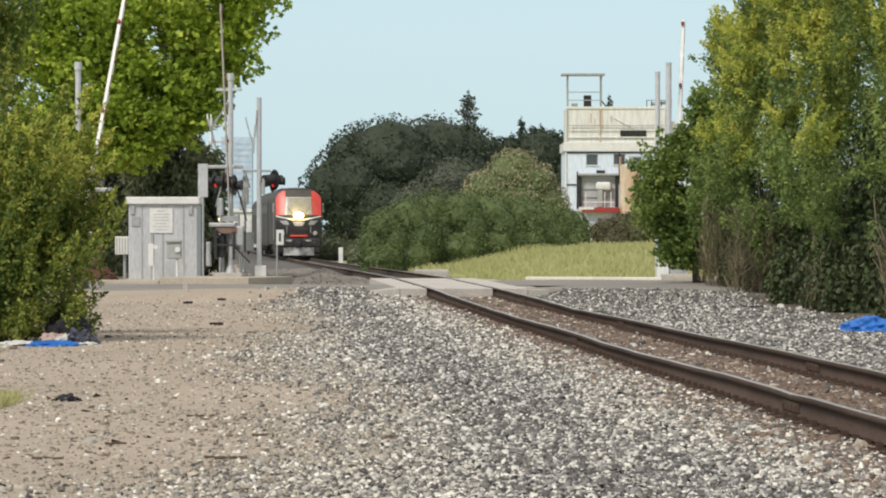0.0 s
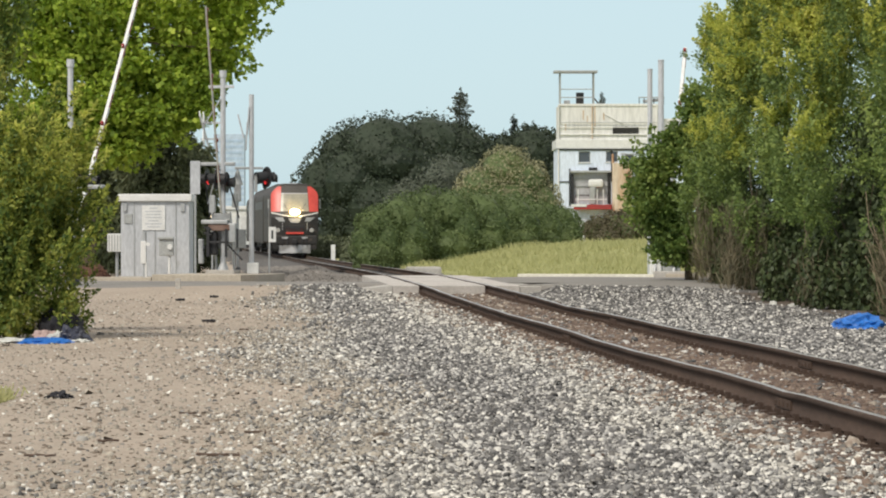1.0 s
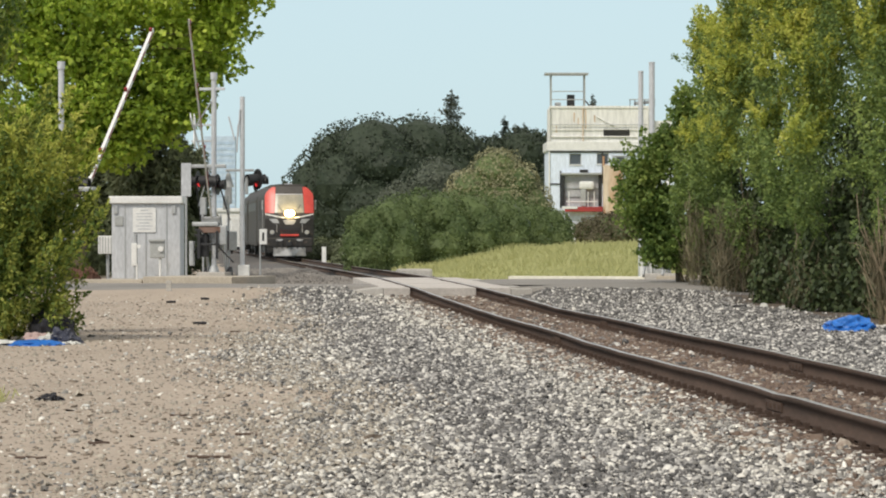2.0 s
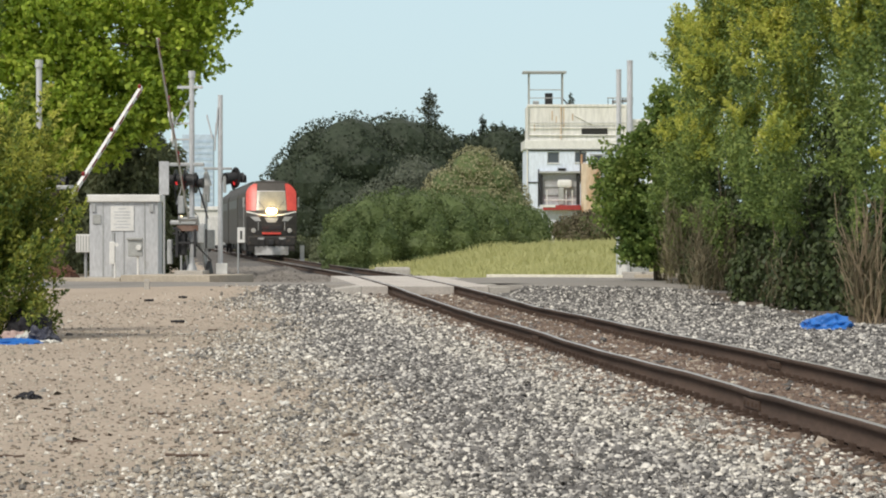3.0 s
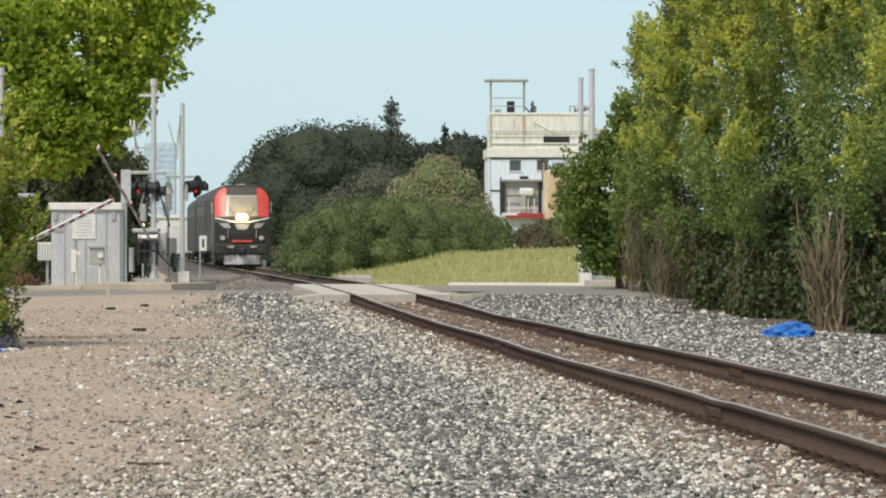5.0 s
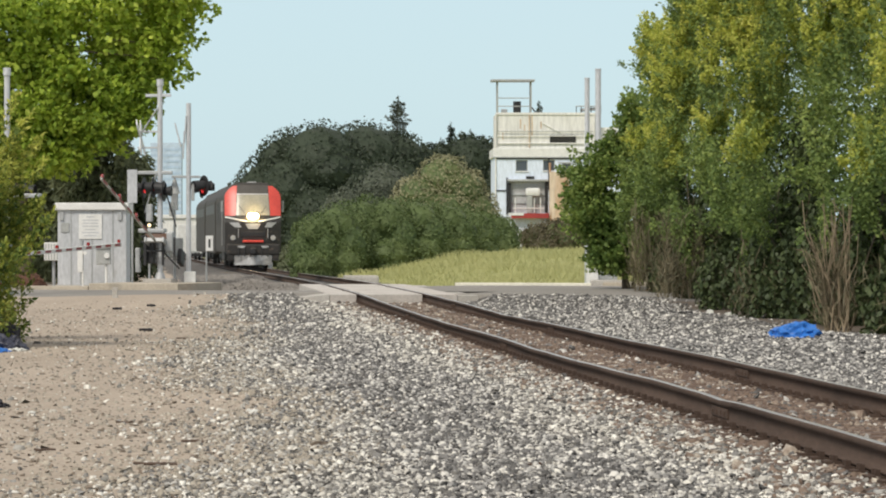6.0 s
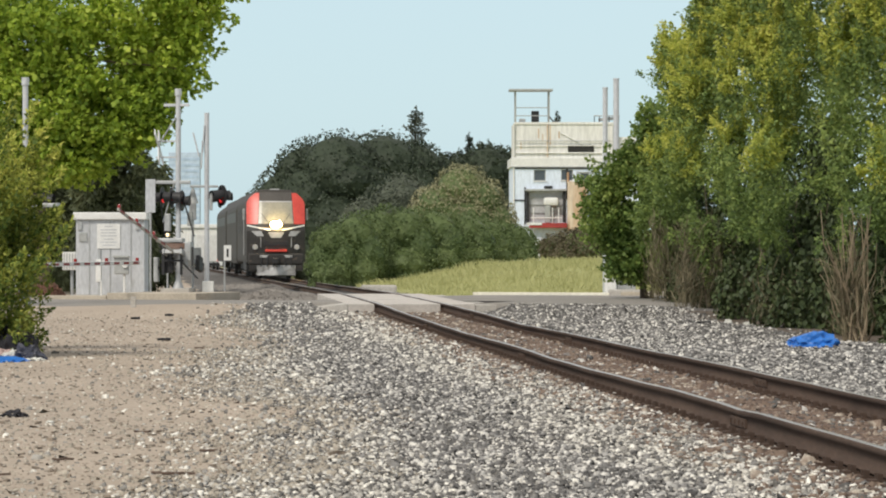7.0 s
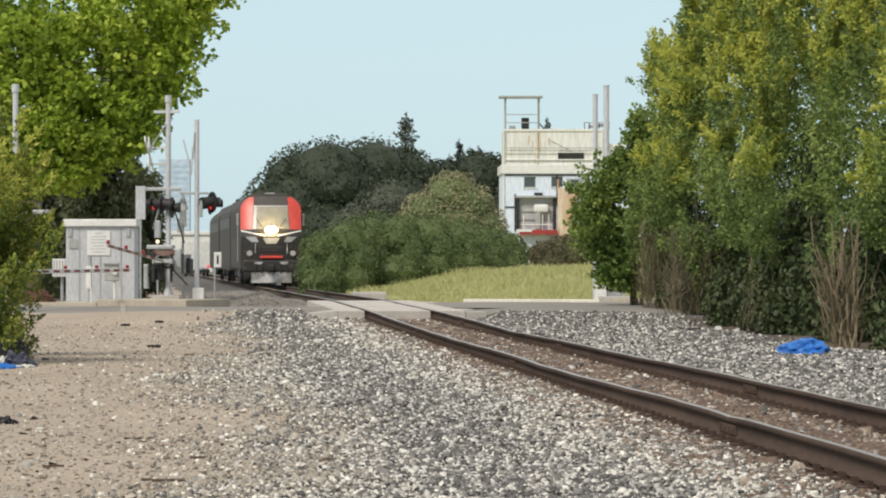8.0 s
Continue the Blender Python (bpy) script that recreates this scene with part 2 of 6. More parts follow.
def ground():
    xs = np.concatenate([[-3000, -1200, -500, -220, -120, -70, -45], np.arange(-30, -12, 1.5), np.arange(-12, 12, 0.3), np.arange(12, 30, 1.5), [30, 45, 70, 120, 220, 500, 1200, 3000]])
    ys = np.concatenate([[-400, -150, -60, -35], np.arange(-24, 16, 1.2), np.arange(16, 124, 0.6), np.arange(124, 300, 4), [300, 330, 370, 420, 500, 700, 1000, 1600, 2600, 4200]])
    gx, gy = np.meshgrid(xs, ys)
    gz = ground_z(gx, gy)
    nx, ny = len(xs), len(ys)
    i = (np.arange(ny - 1)[:, None] * nx + np.arange(nx - 1)[None, :]).ravel()
    faces = np.stack([i, i + 1, i + nx + 1, i + nx], 1)
    cx, cy = (gx[:-1, :-1] + gx[1:, 1:]).ravel() / 2, (gy[:-1, :-1] + gy[1:, 1:]).ravel() / 2
    off = cx - track_x(cy)
    edge = 0.45 * np.sin(cy * 0.19 + 1.0) + 0.25 * np.sin(cy * 0.71)
    pick = np.zeros(len(cx), dtype=int)
    pick[(off > -4.6 + edge + 0.02 * (cy - 50)) & (off < 9.0)] = 1
    pick[(np.abs(off) < np.where(cy < 48, 1.15, 1.4) + 0.15 * np.sin(cy * 0.8))] = 2
    a, n = road_ab(cx, cy)
    pick[(n > ROAD_W + 1.0) & ((off > 2.4) | (cy > 400))] = 3
    pick[(np.abs(cx) > 30) | (cy < -36)] = 3
    pick[(n > ROAD_W + 1.0) & (off > -4.5) & (off <= 2.4)] = 1
    pick[(off > 5.35 + 0.25 * np.sin(cy * 0.9) + 0.012 * (cy - 64)) & (cx < 14) & (cy > 55) & (n < -2.0)] = 4
    ob = raw("ground", np.stack([gx.ravel(), gy.ravel(), gz.ravel()], 1), faces, [SOIL, BED, RUST_BED, MEADOW, LITTER], picks=pick, smooth=True)
    return tagged(ob, "bare tan dirt, grey ballast and dry meadow ground", "ground", kind="structure")


ground()


def sweep_rail(side, y0, y1, name):
    """One rail: foot, web and head swept along the track."""
    prof = [(-0.07, -0.172), (0.07, -0.172), (0.07, -0.16), (0.014, -0.145), (0.010, -0.055), (0.036, -0.042), (0.036, -0.008), (0.028, 0.0), (-0.028, 0.0), (-0.036, -0.008), (-0.036, -0.042), (-0.010, -0.055), (-0.014, -0.145), (-0.07, -0.16)]
    ys = np.concatenate([np.arange(y0, 130, 0.6), np.arange(130, y1, 4.0)])
    cx, cz = track_x(ys) + side * 0.755, rail_z(ys) + sway(ys, side) * (1 - step(86, 90, ys))
    n = len(prof)
    v = np.array([[(x + px, y, z + pz) for px, pz in prof] for x, y, z in zip(cx, ys, cz)]).reshape(-1, 3)
    faces, pick = [], []
    for k in range(len(ys) - 1):
        for i in range(n):
            j = (i + 1) % n
            faces.append((k * n + i, k * n + j, (k + 1) * n + j, (k + 1) * n + i))
            pick.append(1 if i == 7 else 0)
    ob = raw(name, v, faces, [RAIL, RAIL_HEAD], picks=pick)
    return ob


railway = thing("railway_track", pose(0, 0, 0), "single railway track of rusty steel rails on ballast", "railway track", kind="structure")
for side in (-1, 1):
    sweep_rail(side, -40, 420, "rail").parent = railway


def road():
    a = np.concatenate([[-200, -120, -60, -30], np.arange(-20, -1.6, 0.8), [-1.45, 1.45], np.arange(2.4, 20, 0.8), [30, 60, 120, 200]])
    n = np.concatenate([[-0.06], np.linspace(0, ROAD_W, 9)])
    ga, gn = np.meshgrid(a, n)
    x, y = ROAD_O.x + ga * ROAD_U.x + gn * ROAD_N.x, ROAD_O.y + ga * ROAD_U.y + gn * ROAD_N.y
    z = road_z(ga) - 0.35 * (gn < 0)
    off = x - track_x(y)
    nx = len(a)
    i = (np.arange(len(n) - 1)[:, None] * nx + np.arange(nx - 1)[None, :]).ravel()
    f = np.stack([i, i + 1, i + nx + 1, i + nx], 1)
    mid = (off[:-1, :-1] + off[1:, 1:]).ravel() / 2
    f = f[np.abs(mid) > 1.2]
    ob = raw("road", np.stack([x.ravel(), y.ravel(), z.ravel()], 1), f, ASPHALT)
    tagged(ob, "worn grey asphalt road crossing the railway track", "road", kind="structure")


road()


def crossing():
    """Concrete crossing panels between and beside the rails."""
    root = thing("level_crossing", pose(0, 0, 0), "pale concrete level crossing panels laid between the rails", "level crossing", kind="structure")
    meshes = {}
    for k in range(8):
        y0 = 90.4 + 2.44 * k
        yc = y0 + 1.22
        for lane, (x0, x1) in {"gauge": (-0.66, 0.66), "left": (-1.46, -0.85), "right": (0.85, 1.46)}.items():
            if lane not in meshes:
                bm = box(B(), x0, x1, -1.212, 1.212, -0.24, -0.006, bevel=0.018)
                ob = part("panel", bm, PANEL, root)
                meshes[lane] = ob.data
            else:
                ob = new("panel", meshes[lane])
                ob.parent = root
            ob.matrix_basis = pose(float(track_x(yc)), yc, float(rail_z(yc)) + 0.004 * math.sin(k * 2.3), 0, 0.15 * math.sin(k * 3.1), math.degrees(math.atan(0.0545)))
    for side in (-1, 1):
        bm = B()
        x0, x1 = (-2.1, -1.47) if side < 0 else (1.47, 1.95)
        lo = [(x0, -1.0, -0.24), (x1, -1.2, -0.24), (x1, -1.2, -0.01), (x0, -0.4, -0.09)]
        hi = [(x0, 1.0, -0.24), (x1, 1.2, -0.24), (x1, 1.2, -0.01), (x0, 1.0, -0.09)]
        if side > 0:
            box(bm, x0, x1, -1.2, 17.0, -0.24, -0.03, bevel=0.015)
        else:
            loft(bm, [lo, hi])
        ob = part("end_ramp", bm, CONCRETE, root)
        ob.matrix_basis = pose(float(track_x(91.6)), 91.6, float(rail_z(91.6)), 0, 0, math.degrees(math.atan(0.0545)))


crossing()


KERB_PAINT = shade("worn_kerb_paint", (0.80, 0.77, 0.66), (0.62, 0.59, 0.50), 1.0, 12, 0.8, bump=0.1)
KERB_TAN = shade("dusty_kerb_concrete", (0.50, 0.44, 0.36), (0.40, 0.35, 0.28), 0.8, 12, 0.9, bump=0.15)


def kerb_run(name, a0, a1, n0, n1, z0, z1, label, paint=None):
    """A raised kerb and pavement strip along the road."""
    bm = B()
    m = Matrix((( ROAD_U.x, ROAD_N.x, 0, ROAD_O.x), (ROAD_U.y, ROAD_N.y, 0, ROAD_O.y), (0, 0, 1, 0), (0, 0, 0, 1)))
    box(bm, a0, a1, n0, n1, z0, z1, bevel=0.02)
    ob = part(name, bm, paint or CONCRETE, None, label)
    ob.matrix_basis = m
    return tagged(ob, label, "kerb", kind="structure")


kerb_run("kerb", -14.2, -11.5, ROAD_W, ROAD_W + 3.4, -0.2, 0.28, "worn tan concrete kerb island beside the crossing", KERB_TAN)
kerb_run("kerb", -60.0, -14.22, ROAD_W, ROAD_W + 0.35, -0.2, 0.2, "low concrete kerb along the road", KERB_TAN)
kerb_run("kerb", -3.4, 0.7, ROAD_W, ROAD_W + 0.4, -0.2, 0.335, "pale painted concrete kerb by the meadow", KERB_PAINT)
kerb_run("kerb", 0.72, 6.0, ROAD_W, ROAD_W + 1.6, -0.2, 0.36, "tan concrete pavement kerb by the meadow", KERB_TAN)
# ---- plants ----
LEAF_BRIGHT = leafage("sunlit_tree_leaf", (0.21, 0.31, 0.045), (0.38, 0.50, 0.065), (0.62, 0.70, 0.13), 0.25, 0.5)
LEAF_HEDGE = leafage("hedge_leaf", (0.12, 0.18, 0.055), (0.20, 0.28, 0.08), (0.33, 0.40, 0.11), 0.55, 0.42)
# yellow young shoots, brightened to carry light falling on the upper foliage
LEAF_YOUNG_LIT = leafage("young_lit_hedge_leaf", (0.33, 0.39, 0.08), (0.53, 0.57, 0.115), (0.74, 0.71, 0.18), 0.8, 0.52)
# darker leaf colour that paints the shade inside and under the hedge
LEAF_SHADE = leafage("shade_hedge_leaf", (0.04, 0.06, 0.022), (0.062, 0.085, 0.032), (0.09, 0.115, 0.045), 0.5, 0.15)
LEAF_ROUND = leafage("broad_hedge_leaf", (0.10, 0.165, 0.042), (0.19, 0.275, 0.07), (0.34, 0.405, 0.11), 0.7, 0.45)
LEAF_BUSH = leafage("bush_leaf", (0.08, 0.135, 0.03), (0.19, 0.25, 0.05), (0.40, 0.40, 0.085), 0.9, 0.45)
LEAF_DARK = leafage("dark_wood_leaf", (0.095, 0.115, 0.06), (0.15, 0.175, 0.09), (0.23, 0.245, 0.13), 0.3, 0.35)
LEAF_FAR = leafage("far_wood_leaf", (0.034, 0.048, 0.029), (0.044, 0.060, 0.036), (0.060, 0.077, 0.046), 0.12, 0.15, 0.16)
LEAF_GREY = leafage("grey_wood_leaf", (0.078, 0.092, 0.066), (0.100, 0.116, 0.083), (0.128, 0.142, 0.10), 0.2, 0.15, 0.2)
LEAF_BROWN = leafage("brown_shrub_leaf", (0.09, 0.078, 0.046), (0.13, 0.115, 0.068), (0.19, 0.165, 0.10), 0.5, 0.2, 0.3)
LEAF_BRUSH = leafage("dull_brush_leaf", (0.10, 0.12, 0.065), (0.14, 0.16, 0.088), (0.18, 0.20, 0.11), 0.3, 0.2, 0.25)
LEAF_OLIVE = leafage("olive_shrub_leaf", (0.18, 0.18, 0.10), (0.28, 0.27, 0.155), (0.40, 0.375, 0.225), 0.6, 0.2, 0.3)
LEAF_SHRUB = leafage("meadow_shrub_leaf", (0.078, 0.115, 0.040), (0.118, 0.162, 0.058), (0.165, 0.205, 0.080), 0.45, 0.2, 0.3)
STRAW = leafage("dry_stalk", (0.10, 0.09, 0.05), (0.165, 0.14, 0.085), (0.25, 0.21, 0.13), 0.7, 0.1, 0.35)
BLADE = leafage("meadow_grass", (0.38, 0.385, 0.175), (0.45, 0.445, 0.21), (0.53, 0.51, 0.26), 0.25, 0.4, 0.16)
BARK = shade("bark", (0.20, 0.155, 0.11), (0.09, 0.07, 0.05), 4, 30, 0.95, stretch=(1, 1, 0.25), bump=0.6)
PALE_BARK = shade("pale_dry_stem", (0.36, 0.29, 0.20), (0.22, 0.17, 0.11), 4, 30, 0.95, stretch=(1, 1, 0.25), bump=0.4)


def unit(v):
    return v / np.maximum(np.linalg.norm(v, axis=1, keepdims=True), 1e-6)


def leaves(rng, plumes, count, size, up=0.5, narrow=0.5, shell=0.5, scatter=0.42):
    """Leaf blades along plumes given as rows of base, tip and radius: verts and quads."""
    P = np.asarray(plumes, dtype=float)
    axis = P[:, 3:6] - P[:, 0:3]
    length = np.linalg.norm(axis, axis=1)
    w = (length + P[:, 6]) * P[:, 6]
    k = rng.choice(len(P), count, p=w / w.sum())
    t = rng.beta(1.25, 1.15, count)
    d = unit(axis)[k]
    r3 = rng.normal(size=(count, 3))
    out = unit(r3 - (r3 * d).sum(1, keepdims=True) * d)
    prof = np.sin(np.pi * np.clip(t, 0.02, 0.98) ** 0.75) ** 0.7
    rad = P[k, 6] * prof * (shell + (1 - shell) * np.sqrt(rng.random(count))) * rng.uniform(0.75, 1.12, count)
    p = P[k, 0:3] + t[:, None] * axis[k] + out * rad[:, None]
    face = unit(out * 0.75 + np.array([0, 0, 0.45]) + rng.normal(size=(count, 3)) * scatter)
    way = d * up + out * 0.35 + rng.normal(size=(count, 3)) * 0.5
    way = unit(way - (way * face).sum(1, keepdims=True) * face)
    side = np.cross(face, way)
    ln = size * rng.uniform(0.6, 1.35, count)[:, None]
    wd = ln * narrow * 0.5
    bend = unit(np.cross(way, side)) * ln * 0.12
    v = np.stack([p, p + way * ln * 0.5 + side * wd + bend, p + way * ln, p + way * ln * 0.5 - side * wd + bend], 1).reshape(-1, 3)
    return v, np.arange(count * 4).reshape(-1, 4)


def upright_plumes(rng, rx, ry, z0, z1, n, length, radius, lean=0.25, taper=0.55, bulge=0.0):
    """Rising plumes on the face of a tall shrub that stands at the origin."""
    rows = []
    for i in range(n):
        h = rng.random() ** 0.85
        ang = rng.uniform(0, 2 * math.pi) if rng.random() < 0.35 else rng.uniform(2.6, 5.4)
        q = (1 - taper * max(h - 0.35, 0) / 0.65) * (1 + bulge * math.sin(math.pi * h)) * (0.55 + 0.45 * rng.random() ** 0.5)
        z = z0 + h * (z1 - z0 - length * 0.8)
        x, y = rx * q * math.cos(ang), ry * q * math.sin(ang)
        ln = length * rng.uniform(0.65, 1.2)
        ox, oy = math.cos(ang) * lean * rng.uniform(0.3, 1.3), math.sin(ang) * lean * rng.uniform(0.3, 1.3)
        rows.append((x * 0.75, y * 0.75, z, x * 0.75 + ox * ln, y * 0.75 + oy * ln, z + ln, radius * rng.uniform(0.7, 1.25)))
    return rows


def clump_plumes(rng, lobes, per, length, radius, droop=0.25, out=0.8):
    """Leafy boughs that point outwards from round lobes (x, y, z, rx, rz)."""
    rows = []
    for x, y, z, rx, rz in lobes:
        for i in range(per):
            v = rng.normal(size=3)
            v /= np.linalg.norm(v)
            if v[2] < -0.45:
                v[2] *= -0.6
            c = np.array([x, y, z]) + v * np.array([rx, rx, rz]) * rng.uniform(0.45, 0.98)
            w = v * out + np.array([0, 0, rng.uniform(-droop, 0.5)]) + rng.normal(size=3) * 0.3
            w /= np.linalg.norm(w)
            ln = length * rng.uniform(0.6, 1.3)
            rows.append((*(c - w * ln * 0.5), *(c + w * ln * 0.5), radius * rng.uniform(0.65, 1.3)))
    return rows


def limb_mesh(rng, trunks):
    """Tapered, slightly crooked limbs: (base, tip, radius)."""
    bm = B()
    for base, tip, r in trunks:
        p, q = Vector(base), Vector(tip)
        pts = [p.lerp(q, k / 4) + Vector(rng.normal(size=3)) * (0.03 * (q - p).length if 0 < k < 4 else 0) for k in range(5)]
        for k in range(4):
            cyl(bm, pts[k], pts[k + 1], r * (1 - k * 0.2), r * (1 - (k + 1) * 0.2) + 0.003, 7, True)
    return bm


def plant(name, at, label, category, material, plumes, count, size, seed, trunks, bark=None, group="", extra=(), young=None, **kw):
    rng = np.random.default_rng(seed)
    root = thing(name, pose(*at), label, category, group)
    for k, row in enumerate(trunks):
        part("stem" if len(trunks) > 7 else "limb" if k else "trunk", limb_mesh(rng, [row]), bark or BARK, root)
    v, f = leaves(rng, plumes, count, size, **kw)
    raw("crown", v, f, material, root)
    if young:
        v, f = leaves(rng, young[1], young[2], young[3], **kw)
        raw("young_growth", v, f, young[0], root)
    for nm, mat, rows, cnt, sz, nar in extra:
        v, f = leaves(rng, rows, cnt, sz, up=2.2, narrow=nar, shell=0.2)
        raw(nm, v, f, mat, root)
    return root


def billow(rng, lobes, per, frac, low=-0.3):
    """Lobes with smaller ones bulging from their faces."""
    rows = [tuple(r) for r in lobes]
    for x, y, z, rx, rz in lobes:
        for _ in range(per):
            v = rng.normal(size=3)
            v /= np.linalg.norm(v)
            if v[2] < low:
                v[2] *= -0.7
            q = frac * rng.uniform(0.6, 1.3)
            rows.append((x + v[0] * rx * 0.86, y + v[1] * rx * 0.86, z + v[2] * rz * 0.86, rx * q, (rx + rz) / 2 * q))
    return rows


def canopy(rng, lobes, count, size, narrow=0.9, scatter=0.4, fray=0.05):
    """Leaves lying on the faces of a heap of rounded lobes: verts and quads."""
    L = np.asarray(lobes, dtype=float)
    w = L[:, 3] ** 2 + L[:, 3] * L[:, 4]
    k = rng.choice(len(L), count, p=w / w.sum())
    d = unit(rng.normal(size=(count, 3)))
    r = L[k][:, [3, 3, 4]]
    p = L[k, 0:3] + d * r * (1 + fray * rng.normal(size=(count, 1)))
    inside = np.zeros(count, dtype=bool)
    for x, y, z, rx, rz in L:
        inside |= ((p[:, 0] - x) / rx) ** 2 + ((p[:, 1] - y) / rx) ** 2 + ((p[:, 2] - z) / rz) ** 2 < 0.72
    p, d, r = p[~inside], d[~inside], r[~inside]
    n = len(p)
    face = unit(unit(d / r) + rng.normal(size=(n, 3)) * scatter)
    way = rng.normal(size=(n, 3)) + np.array([0, 0, 0.4])
    way = unit(way - (way * face).sum(1, keepdims=True) * face)
    side = np.cross(face, way)
    ln = size * rng.uniform(0.6, 1.4, n)[:, None]
    wd = ln * narrow * 0.5
    v = np.stack([p - way * ln * 0.5, p + side * wd, p + way * ln * 0.5, p - side * wd], 1).reshape(-1, 3)
    return v, np.arange(n * 4).reshape(-1, 4)


def canopy_plant(name, at, label, category, material, lobes, count, size, seed, trunks, group="", per=9, frac=0.42, inner=None, core=0.91, **kw):
    """A trunk, limbs, a shaded inner mass and a leafy crown in rounded billows."""
    rng = np.random.default_rng(seed)
    root = thing(name, pose(*at), label, category, group)
    for k, row in enumerate(trunks):
        part("limb" if k else "trunk", limb_mesh(rng, [row]), BARK, root)
    full = billow(rng, lobes, per, frac)
    bm = B()
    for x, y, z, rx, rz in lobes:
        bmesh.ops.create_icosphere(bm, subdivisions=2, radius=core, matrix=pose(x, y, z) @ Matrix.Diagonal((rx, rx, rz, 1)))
    part("inner_foliage", bm, inner or LEAF_SHADE, root)
    v, f = canopy(rng, full, count, size, **kw)
    raw("crown", v, f, material, root)
    return root


def gz(x, y):
    return float(ground_z(x, y))


def right_hedge():
    rng = np.random.default_rng(5)
    # broad round-leaved shrub at the end of the row
    lobes = [(0.1, 0, 3.0, 1.2, 1.2), (-0.6, -0.2, 2.1, 0.85, 0.9), (0.55, 0.2, 3.9, 0.8, 0.9), (-0.1, -0.2, 1.5, 0.95, 0.75), (0.3, 0, 4.3, 0.45, 0.75), (0.7, 0, 2.2, 0.9, 1.2), (0.5, -0.3, 0.9, 1.0, 0.7), (-0.75, -0.1, 2.9, 0.6, 0.7), (0.15, -0.4, 0.8, 0.75, 0.6), (0.7, -0.6, 0.5, 0.8, 0.5), (1.1, -0.2, 1.6, 0.7, 0.9), (1.0, 0.0, 3.2, 0.7, 0.9), (-0.05, 0, 3.75, 0.5, 0.6), (-0.62, -0.2, 1.6, 0.65, 0.7), (-0.35, -0.3, 0.9, 0.55, 0.5), (-0.4, -0.1, 3.3, 0.55, 0.55), (-1.0, -0.2, 2.4, 0.5, 0.5), (-0.8, -0.2, 2.0, 0.6, 0.6), (-0.85, -0.3, 1.45, 0.6, 0.6), (-0.45, -0.4, 0.75, 0.6, 0.55)]
    plant("broadleaf_shrub", (6.45, 101.0, gz(6.45, 101.0) - 0.05), "round leafy green shrub at the end of the hedge row", "shrub", LEAF_ROUND,
          clump_plumes(rng, lobes, 20, 1.0, 0.2), 31000, 0.115, 11, [((0, 0, 0), (0.1, 0, 3.2), 0.09), ((0.15, 0, 0), (-0.5, 0, 2.2), 0.05), ((0.2, 0.1, 0), (0.6, 0, 3.8), 0.06)], narrow=0.75, up=0.3)
    # x, y, height, spread: the proud shrubs of the row, then the taller ones behind them
    spots = [(7.35, 98.0, 6.6, 0.95), (7.65, 91.0, 7.7, 1.15), (8.1, 84.5, 7.4, 1.15), (8.3, 77.5, 8.2, 1.3), (8.85, 70.5, 7.6, 1.2), (9.05, 63.6, 6.9, 1.2), (8.9, 95.0, 8.1, 1.2), (9.6, 87.0, 8.6, 1.3), (10.1, 78.0, 8.8, 1.4), (10.4, 68.0, 8.2, 1.3)]
    for i, (x, y, h, r) in enumerate(spots):
        lobes, tips = [], []
        for k in range(17 if i < 6 else 11):
            q = (k + rng.random()) / (17 if i < 6 else 11)
            ang = rng.uniform(0, 6.28) if rng.random() < 0.25 else rng.uniform(2.4, 5.2)
            w = r * (1.12 - 0.6 * max(q - 0.35, 0) / 0.65 - 0.62 * max(0.25 - q, 0) / 0.25) * rng.uniform(0.55, 0.95)
            lobes.append((w * math.cos(ang), 1.5 * w * math.sin(ang), (0.5 if i < 2 else 1.0) + q * (h - (1.35 if i < 2 else 1.85)), rng.uniform(0.36, 0.58), rng.uniform(0.5, 0.85)))
            # tips gather higher up: new growth, and the lit top put into colour
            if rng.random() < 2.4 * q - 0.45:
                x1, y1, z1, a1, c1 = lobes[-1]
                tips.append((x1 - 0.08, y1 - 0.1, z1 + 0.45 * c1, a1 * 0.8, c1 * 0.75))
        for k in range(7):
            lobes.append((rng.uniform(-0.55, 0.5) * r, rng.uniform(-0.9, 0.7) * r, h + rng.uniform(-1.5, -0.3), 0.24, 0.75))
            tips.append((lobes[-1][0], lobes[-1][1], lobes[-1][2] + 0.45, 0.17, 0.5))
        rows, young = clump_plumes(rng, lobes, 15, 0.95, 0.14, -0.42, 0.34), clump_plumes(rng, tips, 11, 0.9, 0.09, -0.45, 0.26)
        rows.append((0.2, 0.35, 0.3, 0.2, 0.35, h * 0.8, r * 0.5))
        tall = 2.1 if i < 2 else 1.3
        low = []
        for _ in range(80):
            x1, y1 = rng.uniform(-1.05, 0.6) * r, rng.uniform(-1.5, 0.2) * r
            low.append((x1, y1, -0.05, x1 + rng.normal(0, 0.12), y1 + rng.normal(0, 0.12), tall * rng.uniform(0.35, 1.0), 0.10))
        rows.append((0.15, 0.35, h * 0.3, 0.15, 0.35, h * 0.9, r * 0.5))
        # dark-leaved clumps put shade into the hedge's core and foot
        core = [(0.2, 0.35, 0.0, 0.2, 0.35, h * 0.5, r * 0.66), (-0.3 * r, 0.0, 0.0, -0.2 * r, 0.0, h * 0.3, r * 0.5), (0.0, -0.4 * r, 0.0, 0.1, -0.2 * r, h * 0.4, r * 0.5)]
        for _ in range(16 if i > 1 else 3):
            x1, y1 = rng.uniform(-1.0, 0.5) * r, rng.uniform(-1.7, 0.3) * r
